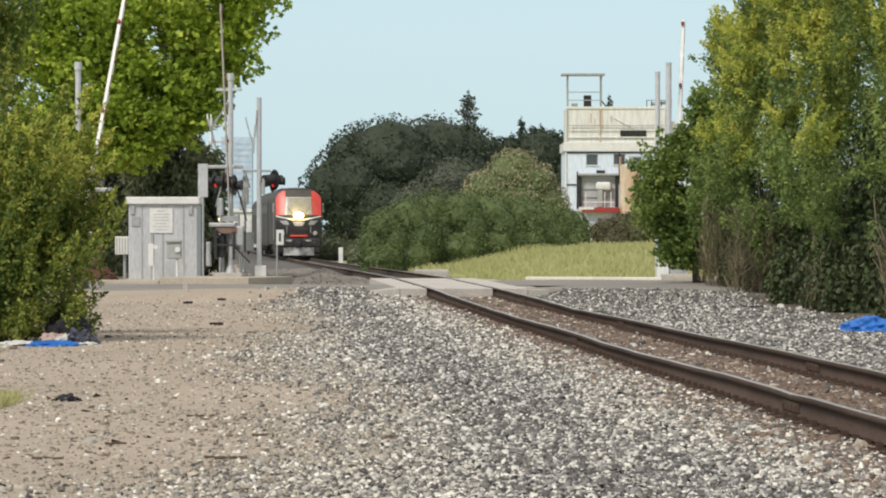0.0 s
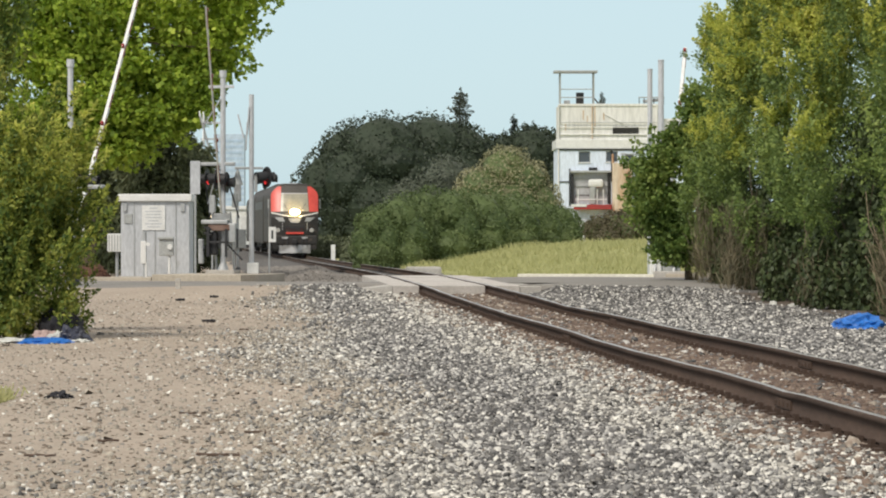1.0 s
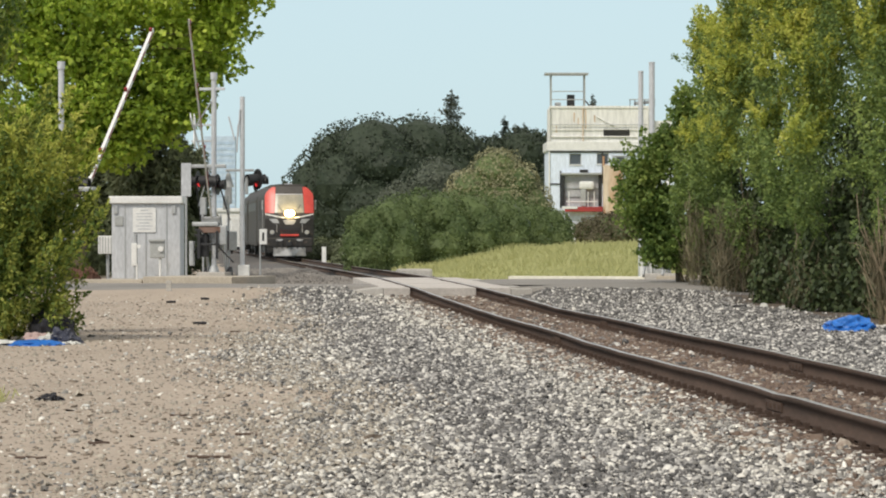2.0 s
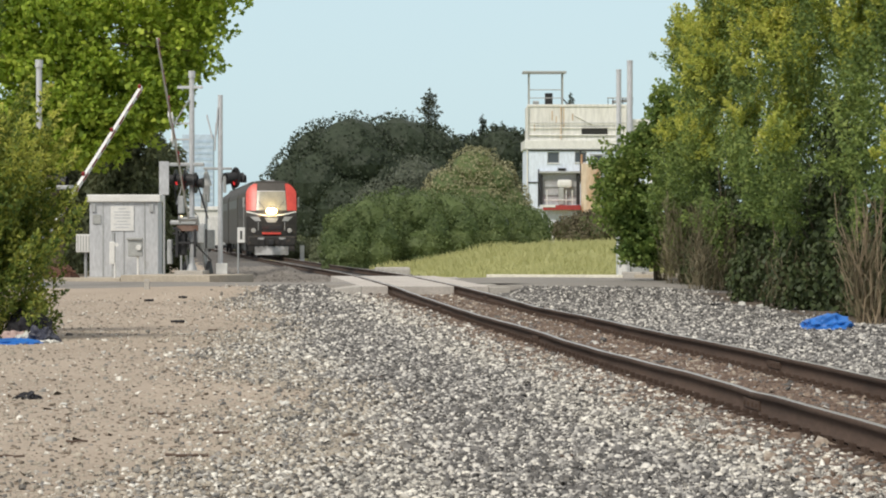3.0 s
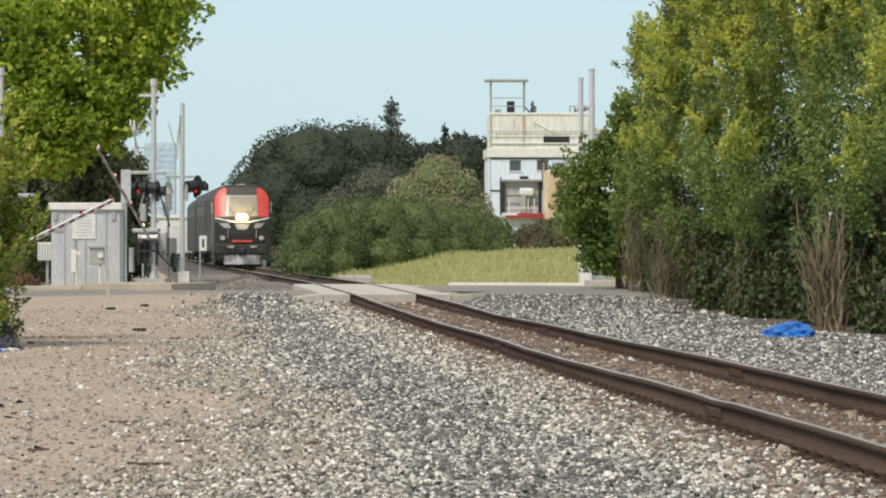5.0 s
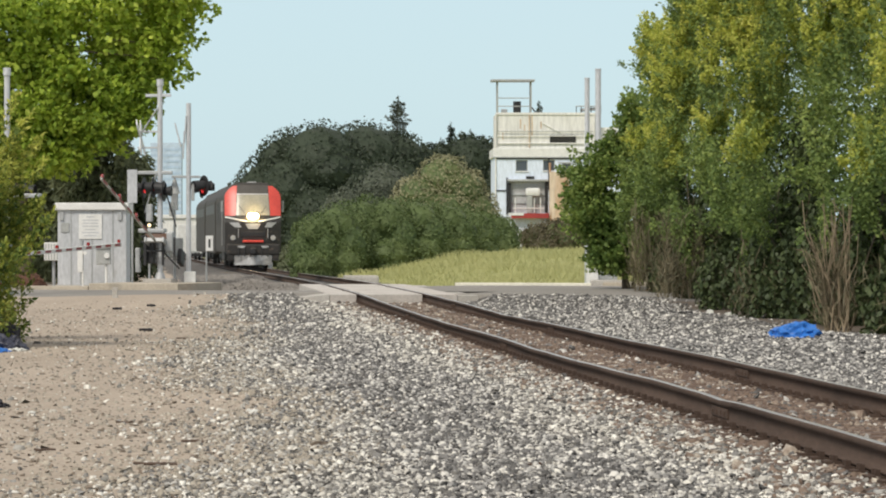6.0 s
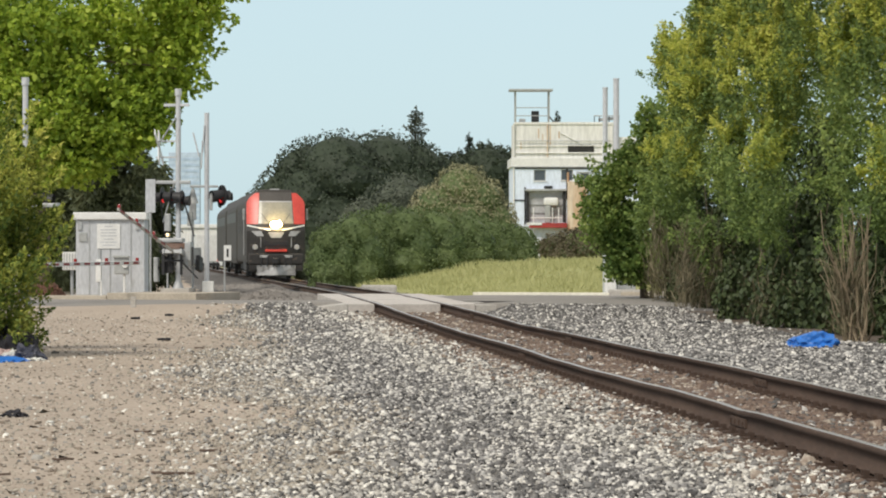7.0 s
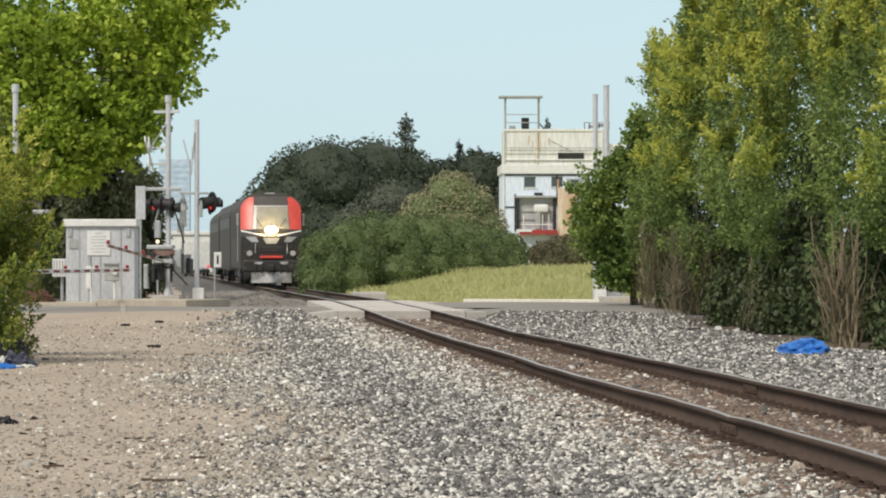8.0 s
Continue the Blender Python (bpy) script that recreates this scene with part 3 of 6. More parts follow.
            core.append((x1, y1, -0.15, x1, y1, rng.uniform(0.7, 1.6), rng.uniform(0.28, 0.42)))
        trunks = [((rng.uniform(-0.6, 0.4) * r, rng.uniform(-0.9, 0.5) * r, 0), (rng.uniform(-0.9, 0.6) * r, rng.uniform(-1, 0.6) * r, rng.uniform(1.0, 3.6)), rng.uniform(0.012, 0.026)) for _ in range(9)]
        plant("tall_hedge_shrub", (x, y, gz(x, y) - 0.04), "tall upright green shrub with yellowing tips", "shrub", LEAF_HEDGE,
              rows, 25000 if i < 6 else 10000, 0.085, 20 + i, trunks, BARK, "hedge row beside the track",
              extra=[("dry_undergrowth", STRAW, low, 2600 if i < 2 else 500, 0.36, 0.04), ("inner_foliage", LEAF_SHADE, core, 8000, 0.12, 0.7)] if i < 6 else [("inner_foliage", LEAF_SHADE, core, 3000, 0.19, 0.8)], young=(LEAF_YOUNG_LIT, young, 19500 if i < 6 else 13000, 0.075), narrow=0.6, up=0.75, shell=0.7, scatter=0.34)
    # bare dead stems standing before the row
    root = thing("dead_shrub", pose(7.55, 64.4, gz(7.55, 64.4) - 0.03), "bare tan dead shrub of thin dry stems", "shrub")
    for _ in range(30):
        stem = ((rng.uniform(-0.2, 0.25), rng.uniform(-0.3, 0.3), 0), (rng.uniform(-0.6, 0.35), rng.uniform(-0.4, 0.4), rng.uniform(1.0, 2.3)), rng.uniform(0.010, 0.020))
        part("stem", limb_mesh(rng, [stem]), PALE_BARK, root)
    rows = [(rng.uniform(-0.2, 0.25), rng.uniform(-0.3, 0.3), 0, rng.uniform(-0.4, 0.3), rng.uniform(-0.3, 0.3), rng.uniform(0.8, 1.7), 0.10) for _ in range(24)]
    v, f = leaves(rng, rows, 420, 0.4, up=2.5, narrow=0.05, shell=0.2)
    raw("twig_tangle", v, f, STRAW, root)


def left_bush():
    rng = np.random.default_rng(8)
    rows = [(0.3, 0, 2.2, 0.95, 0, 3.55, 0.12), (0.4, 0, 2.1, 1.15, 0, 3.3, 0.12), (0.5, 0.1, 1.9, 1.3, 0.1, 3.0, 0.13), (0.15, 0, 2.4, 0.7, 0, 3.7, 0.12), (0.55, 0, 1.6, 1.35, 0, 2.65, 0.13), (0.5, -0.1, 1.2, 1.3, -0.1, 2.1, 0.13), (0.45, -0.2, 0.9, 1.25, -0.2, 1.6, 0.13)]
    for i in range(170):
        h = rng.random()
        x, y = rng.uniform(-1.1, 0.95) * (1 - 0.35 * h), rng.uniform(-0.9, 0.8)
        z = 0.1 + 2.05 * h
        ln = rng.uniform(0.75, 1.5)
        lean = rng.uniform(-0.1, 0.6)
        rows.append((x, y, z, x + lean * ln, y + rng.uniform(-0.3, 0.2) * ln, z + ln * 0.85, rng.uniform(0.12, 0.2)))
    for i in range(46):
        x, y, ln = rng.uniform(-1.1, 0.9), rng.uniform(-0.9, 0.5), rng.uniform(0.5, 0.9)
        rows.append((x, y, rng.uniform(0.0, 0.25), x + rng.uniform(-0.1, 0.5) * ln, y - 0.2 * ln, rng.uniform(0.35, 0.85), rng.uniform(0.14, 0.2)))
    rows += [(0.0, 0, 2.2, 0.75, 0, 3.55, 0.15), (-0.2, 0.1, 2.3, 0.25, 0, 3.7, 0.16), (-0.5, 0.1, 2.4, -0.1, 0, 4.0, 0.17), (0.3, 0, 1.9, 1.05, 0, 3.0, 0.15), (0.4, 0.1, 1.2, 1.3, 0, 2.2, 0.16), (0.5, 0, 0.35, 1.25, -0.2, 0.75, 0.12), (0.5, 0, 0.2, 1.1, -0.1, 0.35, 0.14), (0.3, 0.2, 1.4, 1.1, 0.1, 2.35, 0.15), (-0.2, 0, 0.2, -0.1, 0, 2.4, 0.75), (-0.7, 0, 0.2, -0.6, 0, 2.4, 0.7), (0.2, 0, 0.1, 0.3, 0, 1.6, 0.55)]
    # upper half of each shoot takes the brightened young colour
    plant("leafy_bush", (-6.1, 56.6, gz(-6.1, 56.6) - 0.05), "dense green bush with slanting yellow-green shoots", "bush", LEAF_BUSH, rows, 40000, 0.085, 31,
          [((rng.uniform(-0.3, 0.3), 0, 0), (rng.uniform(-0.8, 0.8), rng.uniform(-0.4, 0.4), rng.uniform(1.2, 2.4)), 0.03) for _ in range(9)], young=(LEAF_YOUNG_LIT, [(a + (d - a) * 0.45, e, c + (f - c) * 0.45, a + (d - a) * 1.12, e, c + (f - c) * 1.12, g * 0.75) for a, e, c, d, _, f, g in rows[:177] if c > 0.5], 16000, 0.075), narrow=0.42, up=0.8, shell=0.65)
    rows = upright_plumes(rng, 1.1, 1.0, 0.3, 5.7, 120, 1.3, 0.22, lean=0.35, taper=0.45) + [(0, 0, 0.4, 0, 0, 4.4, 0.7)]
    plant("leafy_bush", (-6.85, 59.5, gz(-6.85, 59.5) - 0.05), "tall green bush with yellow-green upright shoots", "bush", LEAF_BUSH, rows, 24000, 0.11, 32,
          [((0, 0, 0), (rng.uniform(-0.6, 0.6), rng.uniform(-0.4, 0.4), rng.uniform(2, 4)), 0.04) for _ in range(6)], narrow=0.45, up=0.8)


def left_trees():
    rng = np.random.default_rng(9)
    lobes = [(0, 0, 9.2, 4.2, 3.0), (3.4, -0.5, 10.6, 2.7, 2.0), (5.6, 0, 11.4, 1.6, 1.5), (4.6, 0, 8.9, 1.9, 1.3), (2.5, -1.0, 7.0, 2.2, 1.5), (-3.0, 0, 8.0, 3.0, 2.6), (0, -1.5, 6.0, 2.6, 1.3), (1.5, 0, 12.3, 2.6, 1.6), (-3.5, -1, 11.0, 2.6, 2.0), (3.6, -1, 6.9, 1.2, 0.9), (-1.5, -1.2, 4.9, 2.0, 1.2), (2.2, -1, 9.0, 2.0, 1.6), (5.2, 0, 10.2, 1.6, 1.3), (4.4, -0.5, 7.9, 1.3, 0.9), (6.4, 0, 12.6, 1.3, 1.0), (0.8, -1.5, 5.2, 1.8, 1.1), (1.2, -1.5, 4.5, 1.4, 0.9), (2.7, -1.5, 5.4, 1.2, 0.9), (3.6, -1.2, 6.1, 1.0, 0.8), (-0.6, -1.5, 9.4, 2.0, 1.5), (-1.6, -1.5, 8.0, 2.0, 1.5), (0.6, -1.5, 7.8, 1.8, 1.2)]
    limbs = [((0, 0, 0), (0.2, 0, 6.0), 0.38), ((0.1, 0, 4.5), (4.6, 0, 10.4), 0.14), ((0.1, 0, 5.5), (-3.4, 0, 9), 0.16), ((0.2, 0, 5.8), (1.5, 0, 12), 0.15), ((0.1, 0, 5.0), (2.8, -1, 7.4), 0.09), ((1.8, -1.6, 8.6), (5.0, -1.6, 8.1), 0.05), ((0, -1.2, 9.6), (4.2, -2.0, 8.7), 0.05)]
    plant("broadleaf_tree", (-12.6, 142.0, gz(-12.6, 142.0) - 0.1), "large spreading tree with bright yellow-green spring leaves", "tree", LEAF_BRIGHT,
          clump_plumes(rng, lobes, 58, 1.5, 0.46, 0.4), 68000, 0.21, 41, limbs, narrow=0.85, up=0.2, shell=0.6)
    for i, (x, y, h, r) in enumerate([(-10.6, 150.0, 7.0, 1.6), (-12.8, 155.0, 6.6, 1.9), (-9.45, 153.0, 5.3, 1.0), (-15.8, 152.0, 6.4, 2.2)]):
        rows = [(rng.uniform(-1, 1) * r, rng.uniform(-1, 1) * r, z, 0, 0, z - rng.uniform(0.9, 1.8), rng.uniform(0.25, 0.45)) for z in np.linspace(1.2, h, 90)]
        rows = [(a * (1.15 - 0.6 * c / h), b2 * (1.15 - 0.6 * c / h), c, a * 1.15 * (1.2 - 0.6 * c / h), b2 * (1.2 - 0.6 * c / h), f2, g) for a, b2, c, _, _, f2, g in rows] + [(0, 0, 0.2, 0, 0, h, r * 0.6)] * 3
        plant("dark_evergreen_tree", (x, y, gz(x, y) - 0.1), "dark drooping evergreen tree behind the signal cabin", "tree", LEAF_DARK, rows, 13000, 0.28, 50 + i,
              [((0, 0, 0), (0.1, 0, h * 0.85), 0.22)], group="dark trees behind the cabin", narrow=0.4, up=0.6)


def middle_wood():
    rng = np.random.default_rng(12)
    # x, y, height, radius: one broad dome, paler trees before it, the ragged end of the wood
    trees = [(-6.9, 332, 11.3, 3.7, LEAF_FAR), (-4.4, 330, 12.1, 4.0, LEAF_FAR), (-0.6, 333, 12.2, 4.0, LEAF_FAR), (2.2, 334, 11.2, 3.1, LEAF_FAR), (5.4, 338, 10.3, 2.4, LEAF_FAR), (8.2, 338, 11.1, 2.6, LEAF_FAR), (10.6, 340, 10.9, 2.4, LEAF_FAR),
             (0.9, 316, 8.1, 2.6, LEAF_GREY), (3.3, 314, 6.6, 2.2, LEAF_GREY), (-2.0, 315, 6.2, 1.9, LEAF_GREY)]
    for i, (x, y, h, r, leaf) in enumerate(trees):
        lobes = [(0, 0, h - r * 1.0, r * 0.92, r * 0.94), (-r * 0.6, -r * 0.3, h * 0.5, r * 0.68, h * 0.26), (r * 0.6, -r * 0.3, h * 0.52, r * 0.68, h * 0.25), (0, -r * 0.5, h * 0.32, r * 0.85, h * 0.26), (rng.uniform(-0.3, 0.3) * r, -r * 0.5, h * 0.62, r * 0.6, r * 0.5), (0, -r * 0.2, h * 0.15, r * 1.0, h * 0.16)]
        canopy_plant("dark_wood_tree", (x, y, gz(x, y) - 0.2), "dense dark green rounded tree at the wood's edge" if leaf is LEAF_FAR else "greyish green round tree before the dark wood", "tree", leaf,
                     lobes, 17500, 0.215, 60 + i, [((0, 0, 0), (0, 0, h * 0.7), 0.3)], group="wood behind the meadow", per=11, frac=0.3, scatter=0.7, fray=0.05, inner=leaf)
    for i, (x, y, h, r) in enumerate([(6.75, 342, 11.9, 0.5), (7.7, 344, 11.4, 0.7), (8.5, 344, 11.3, 0.5), (14.7, 350, 14.0, 0.8), (5.9, 340, 10.6, 0.5), (9.6, 343, 10.9, 0.5)]):
        rows = []
        for z in np.linspace(h * 0.3, h * 0.97, 60):
            an, q = rng.uniform(0, 6.28), r * (1.15 - z / h) * rng.uniform(0.8, 2.0) + 0.12
            rows.append((0, 0, z, q * math.cos(an), q * math.sin(an), z + q * 0.35, 0.26))
        rows.append((0, 0, h * 0.8, 0, 0, h + 0.2, 0.12))
        plant("conifer_tree", (x, y, gz(x, y) - 0.2), "tall narrow dark conifer rising above the wood", "tree", LEAF_FAR, rows, 3000, 0.22, 70 + i, [((0, 0, 0), (0, 0, h * 0.97), 0.16)], group="wood behind the meadow", narrow=0.5, up=0.6)
    rows = []
    for z in np.linspace(5.0, 13.9, 75):
        an, q = rng.uniform(0, 6.28), 1.7 * (1.12 - z / 14.4) * rng.uniform(0.8, 2.1) + 0.15
        rows.append((0, 0, z, q * math.cos(an), q * math.sin(an), z + q * 0.3, 0.24))
    rows.append((0, 0, 12.0, 0, 0, 14.5, 0.14))
    plant("pine_tree", (2.2, 345, gz(2.2, 345) - 0.2), "tall loose-crowned pine rising above the wood", "tree", LEAF_GREY, rows, 5500, 0.24, 71, [((0, 0, 0), (0, 0, 13.9), 0.16)], group="wood behind the meadow", narrow=0.5, up=0.6)
    for i, (x, y, h, r) in enumerate([(-7.4, 268, 1.1, 1.2), (-5.6, 262, 1.2, 1.4), (-3.6, 255, 1.3, 1.5), (-1.6, 250, 1.6, 1.6), (-8.6, 292, 1.5, 1.5), (-3.9, 205, 0.8, 0.8)]):
        canopy_plant("trackside_brush", (x, y, gz(x, y) - 0.1), "dull green low brush along the far line", "bush", LEAF_BRUSH, [(0, 0, h * 0.5, r, h * 0.5), (-0.6 * r, -0.3, h * 0.35, r * 0.7, h * 0.4), (0.6 * r, -0.3, h * 0.38, r * 0.75, h * 0.4)], 5000, 0.14, 120 + i, [((0, 0, 0), (0, 0, h * 0.6), 0.05)], group="brush along the line", per=8, frac=0.4, scatter=0.6, fray=0.08, inner=LEAF_BRUSH)
    lobes = [(0.2, 0, 5.5, 1.7, 1.5), (-1.2, -0.5, 4.6, 1.5, 1.2), (1.5, -0.5, 4.7, 1.3, 1.4), (-2.2, -0.6, 3.6, 1.2, 1.2), (0.4, -0.8, 3.4, 2.2, 1.6), (2.2, -0.6, 3.2, 1.3, 1.7), (0, -0.5, 1.4, 2.6, 1.4), (3.0, -0.6, 2.0, 1.0, 1.5)]
    canopy_plant("olive_shrub", (4.1, 240.0, gz(4.1, 240.0) - 0.6), "large pale olive-green shrub in the meadow", "shrub", LEAF_OLIVE, lobes, 28000, 0.15, 80, [((0, 0, 0), (0.2, 0, 4.4), 0.14), ((0, 0, 0.4), (-1.6, 0, 3.2), 0.08)], per=12, frac=0.3, narrow=0.6, scatter=0.5, fray=0.08, inner=LEAF_SHRUB)
    # x, y, top, radius of the shrubs along the meadow's edge
    for i, (x, y, h, r) in enumerate([(-2.55, 172, 2.55, 0.95), (-1.55, 173, 3.0, 1.2), (-0.5, 175, 3.3, 1.2), (0.65, 175, 3.3, 1.25), (1.9, 176, 3.25, 1.35), (3.3, 177, 3.05, 1.3), (4.6, 180, 2.75, 1.1), (5.7, 184, 2.6, 1.0)]):
        z0 = gz(x, y)
        top = h + 0.1 - z0
        lobes = [(0, 0, top * 0.62, r * 0.9, top * 0.38), (-r * 0.5, -0.4, top * 0.4, r * 0.65, top * 0.34), (r * 0.5, -0.4, top * 0.42, r * 0.65, top * 0.36), (0, -0.6, top * 0.22, r * 1.0, top * 0.28), (0, -0.7, 0.1, r * 0.95, top * 0.2)]
        canopy_plant("meadow_shrub", (x, y, z0 - 0.1), "rounded mid-green shrub at the meadow's edge", "shrub", LEAF_SHRUB, lobes, 17500, 0.082, 90 + i, [((0, 0, 0), (0.1, 0, top * 0.7), 0.07)], group="shrubs along the meadow", per=12, frac=0.36, scatter=0.6, fray=0.07, inner=LEAF_SHRUB)
    for i, (x, y, h, r) in enumerate([(9.6, 232, 2.0, 0.9), (11.0, 232, 2.3, 1.2), (12.6, 232, 2.2, 1.3)]):
        canopy_plant("brown_shrub", (x, y, gz(x, y) - 0.1), "low brownish shrub in front of the plant building", "shrub", LEAF_BROWN, [(0, 0, h * 0.6, r, h * 0.45), (0.5, -0.3, h * 0.4, r, h * 0.4)], 9000, 0.12, 100 + i, [((0, 0, 0), (0, 0, 1.4), 0.05)], per=10, frac=0.35, scatter=0.5, fray=0.1, inner=LEAF_SHRUB)


def meadow_grass():
    rng = np.random.default_rng(15)
    n = 38000
    y = 110 + 62 * rng.random(n) ** 1.3
    x = track_x(y) + 2.4 + rng.random(n) ** 0.8 * 15
    a, q = road_ab(x, y)
    keep = q > ROAD_W + 1.9
    x, y = x[keep], y[keep]
    n = len(x)
    z = ground_z(x, y)
    h = rng.uniform(0.15, 0.42, n) * (0.6 + 0.4 * np.sin(x * 1.3) * np.sin(y * 0.4)) * step(1.6, 3.6, x - track_x(y))
    an = rng.uniform(0, math.pi, n)
    w = rng.uniform(0.010, 0.024, n)
    lx, ly = rng.normal(0, 0.12, n), rng.normal(0, 0.12, n)
    dx, dy = np.cos(an) * w, np.sin(an) * w * 0.3
    v = np.stack([np.stack([x - dx, y - dy, z - 0.02], 1), np.stack([x + dx, y + dy, z - 0.02], 1), np.stack([x + dx * 0.4 + lx, y + ly, z + h], 1), np.stack([x - dx * 0.4 + lx, y + ly, z + h], 1)], 1).reshape(-1, 3)
    tagged(raw("meadow_grass", v, np.arange(n * 4).reshape(-1, 4), BLADE), "tall yellow-green meadow grass on the bank", "grass", kind="stuff")
    m = 900
    # a few weeds on the dirt
    x, y = -3.98 - rng.random(m) ** 1.6 * 1.2, 36 + rng.normal(0, 0.9, m)
    z, h, an = ground_z(x, y), rng.uniform(0.03, 0.14, m), rng.uniform(0, 3.14, m)
    dx, dy = np.cos(an) * 0.008, np.sin(an) * 0.008
    lx = rng.normal(0, 0.05, m)
    v = np.stack([np.stack([x - dx, y - dy, z], 1), np.stack([x + dx, y + dy, z], 1), np.stack([x + dx + lx, y, z + h], 1), np.stack([x - dx + lx, y, z + h], 1)], 1).reshape(-1, 3)
    tagged(raw("weeds", v, np.arange(m * 4).reshape(-1, 4), BLADE), "sparse green weeds growing in the dirt", "weeds", kind="stuff")


right_hedge()
left_bush()
left_trees()
middle_wood()
meadow_grass()
# ---- crossing signals, cabin, posts ----
GALV = shade("galvanised_steel", (0.50, 0.51, 0.51), (0.36, 0.37, 0.375), 2.5, 30, 0.55, 0.45, bump=0.08, stretch=(1, 1, 0.4))
ALUM = shade("weathered_aluminium", (0.60, 0.615, 0.635), (0.46, 0.475, 0.495), 1.4, 14, 0.6, 0.15, bump=0.06, stretch=(1, 1, 0.3), stain=(0.40, 0.40, 0.40), stain_at=0.62)
WHITE = shade("white_paint", (0.80, 0.80, 0.78), (0.66, 0.66, 0.64), 3, 30, 0.6, bump=0.05)
BLACK = shade("black_paint", (0.03, 0.03, 0.032), (0.018, 0.018, 0.02), 4, 30, 0.55, bump=0.05)
RED = shade("red_sheeting", (0.30, 0.03, 0.028), (0.2, 0.02, 0.02), 5, 30, 0.5, bump=0.03)
GREYBOX = shade("grey_meter_box", (0.44, 0.45, 0.44), (0.33, 0.34, 0.33), 3, 24, 0.6, 0.1, bump=0.05)
RED_LAMP = glow("lit_red_lens", (0.9, 0.05, 0.05), 0.7)
RED_DIM = shade("dark_red_lens", (0.30, 0.02, 0.02), (0.2, 0.012, 0.012), 5, 30, 0.25)
AMBER = glow("warm_lamp", (1.0, 0.78, 0.45), 1.6)


RUST_STEEL = shade("rusty_steel", (0.16, 0.09, 0.065), (0.24, 0.17, 0.14), 3, 22, 0.8, bump=0.08)


def flasher(parent, x, y, z, face, lit):
    """A round black-backed crossing lamp with hood; face: degrees that it turns about z, 0 looks to -y."""
    m = pose(x, y, z, 0, 0, face)
    bm = B()
    bmesh.ops.create_cone(bm, cap_ends=True, segments=28, radius1=0.30, radius2=0.30, depth=0.02, matrix=m @ pose(0, 0, 0, 90, 0, 0))
    disc = part("backboard", bm, BLACK, parent)
    bm = B()
    bmesh.ops.create_cone(bm, cap_ends=True, segments=20, radius1=0.15, radius2=0.11, depth=0.2, matrix=m @ pose(0, 0.12, 0, 90, 0, 0))
    part("lamp_case", bm, BLACK, disc)
    bm = B()
    bmesh.ops.create_uvsphere(bm, u_segments=16, v_segments=8, radius=0.16, matrix=m @ pose(0, -0.03, 0) @ Matrix.Diagonal((1, 0.35, 1, 1)))
    part("lens", bm, RED_LAMP if lit else RED_DIM, disc, "glowing red lens" if lit else "dark red lens", True)
    bm = B()
    prof = [(math.cos(a) * 0.17, math.sin(a) * 0.17) for a in np.linspace(-0.35, math.pi + 0.35, 14)]
    inner = [(c * 0.94, s * 0.94) for c, s in prof]
    r0 = [m @ Vector((c, 0, s)) for c, s in prof] + [m @ Vector((c, 0, s)) for c, s in inner[::-1]]
    r1 = [m @ Vector((c, -0.34 - 0.06 * s, s - 0.03)) for c, s in prof] + [m @ Vector((c, -0.34 - 0.06 * s, s - 0.03)) for c, s in inner[::-1]]
    loft(bm, [r0, r1])
    part("hood", bm, BLACK, disc)
    return disc


ARM_GREY = shade("weathered_grey_arm", (0.50, 0.49, 0.44), (0.38, 0.37, 0.33), 4, 30, 0.7, bump=0.05)


def gate_arm(parent, length, pivot, weights=True, paint=None):
    """The arm lies along +y when down; its hub holds arm, weights and lamps."""
    half = 0.022 if paint else 0.045
    hub = boxpart("arm", parent, paint or WHITE, -half, half, 0.5, length, -0.04 if paint else -0.055, 0.04 if paint else 0.055, bevel=0.008, label="white gate arm with red stripes and lamps")
    k, y = 0, length - 0.4
    while y > 1.2:
        bm = B()
        for sx in (-1, 1):
            box(bm, sx * (half + 0.002) - 0.003, sx * (half + 0.002) + 0.003, y - 0.25, y + 0.25, -0.03, 0.035)
        part("stripe", bm, RED, hub)
        y -= 0.9
        k += 1
    for y in (length - 0.12, length * 0.70, length * 0.42):
        bm = box(B(), -0.04, 0.04, y - 0.045, y + 0.045, 0.041 if paint else 0.056, 0.15, bevel=0.015)
        part("arm_lamp", bm, RED_DIM, hub)
    bm = B()
    for sx in (-0.26, 0.26):
        box(bm, sx - 0.025, sx + 0.025, -1.35, 0.75, -0.08, 0.06, bevel=0.01)
    box(bm, -0.26, 0.26, 0.55, 0.7, -0.05, 0.05)
    part("arm_bracket", bm, GALV, hub, "galvanised arm bracket")
    for sx in (-0.34, 0.34) if weights else ():
        bm = box(B(), sx - 0.06, sx + 0.06, -1.4, -0.95, -0.24, 0.2, bevel=0.03)
        part("counterweight", bm, BLACK, hub, "dark steel counterweight")
    hub.matrix_basis = pivot
    return hub


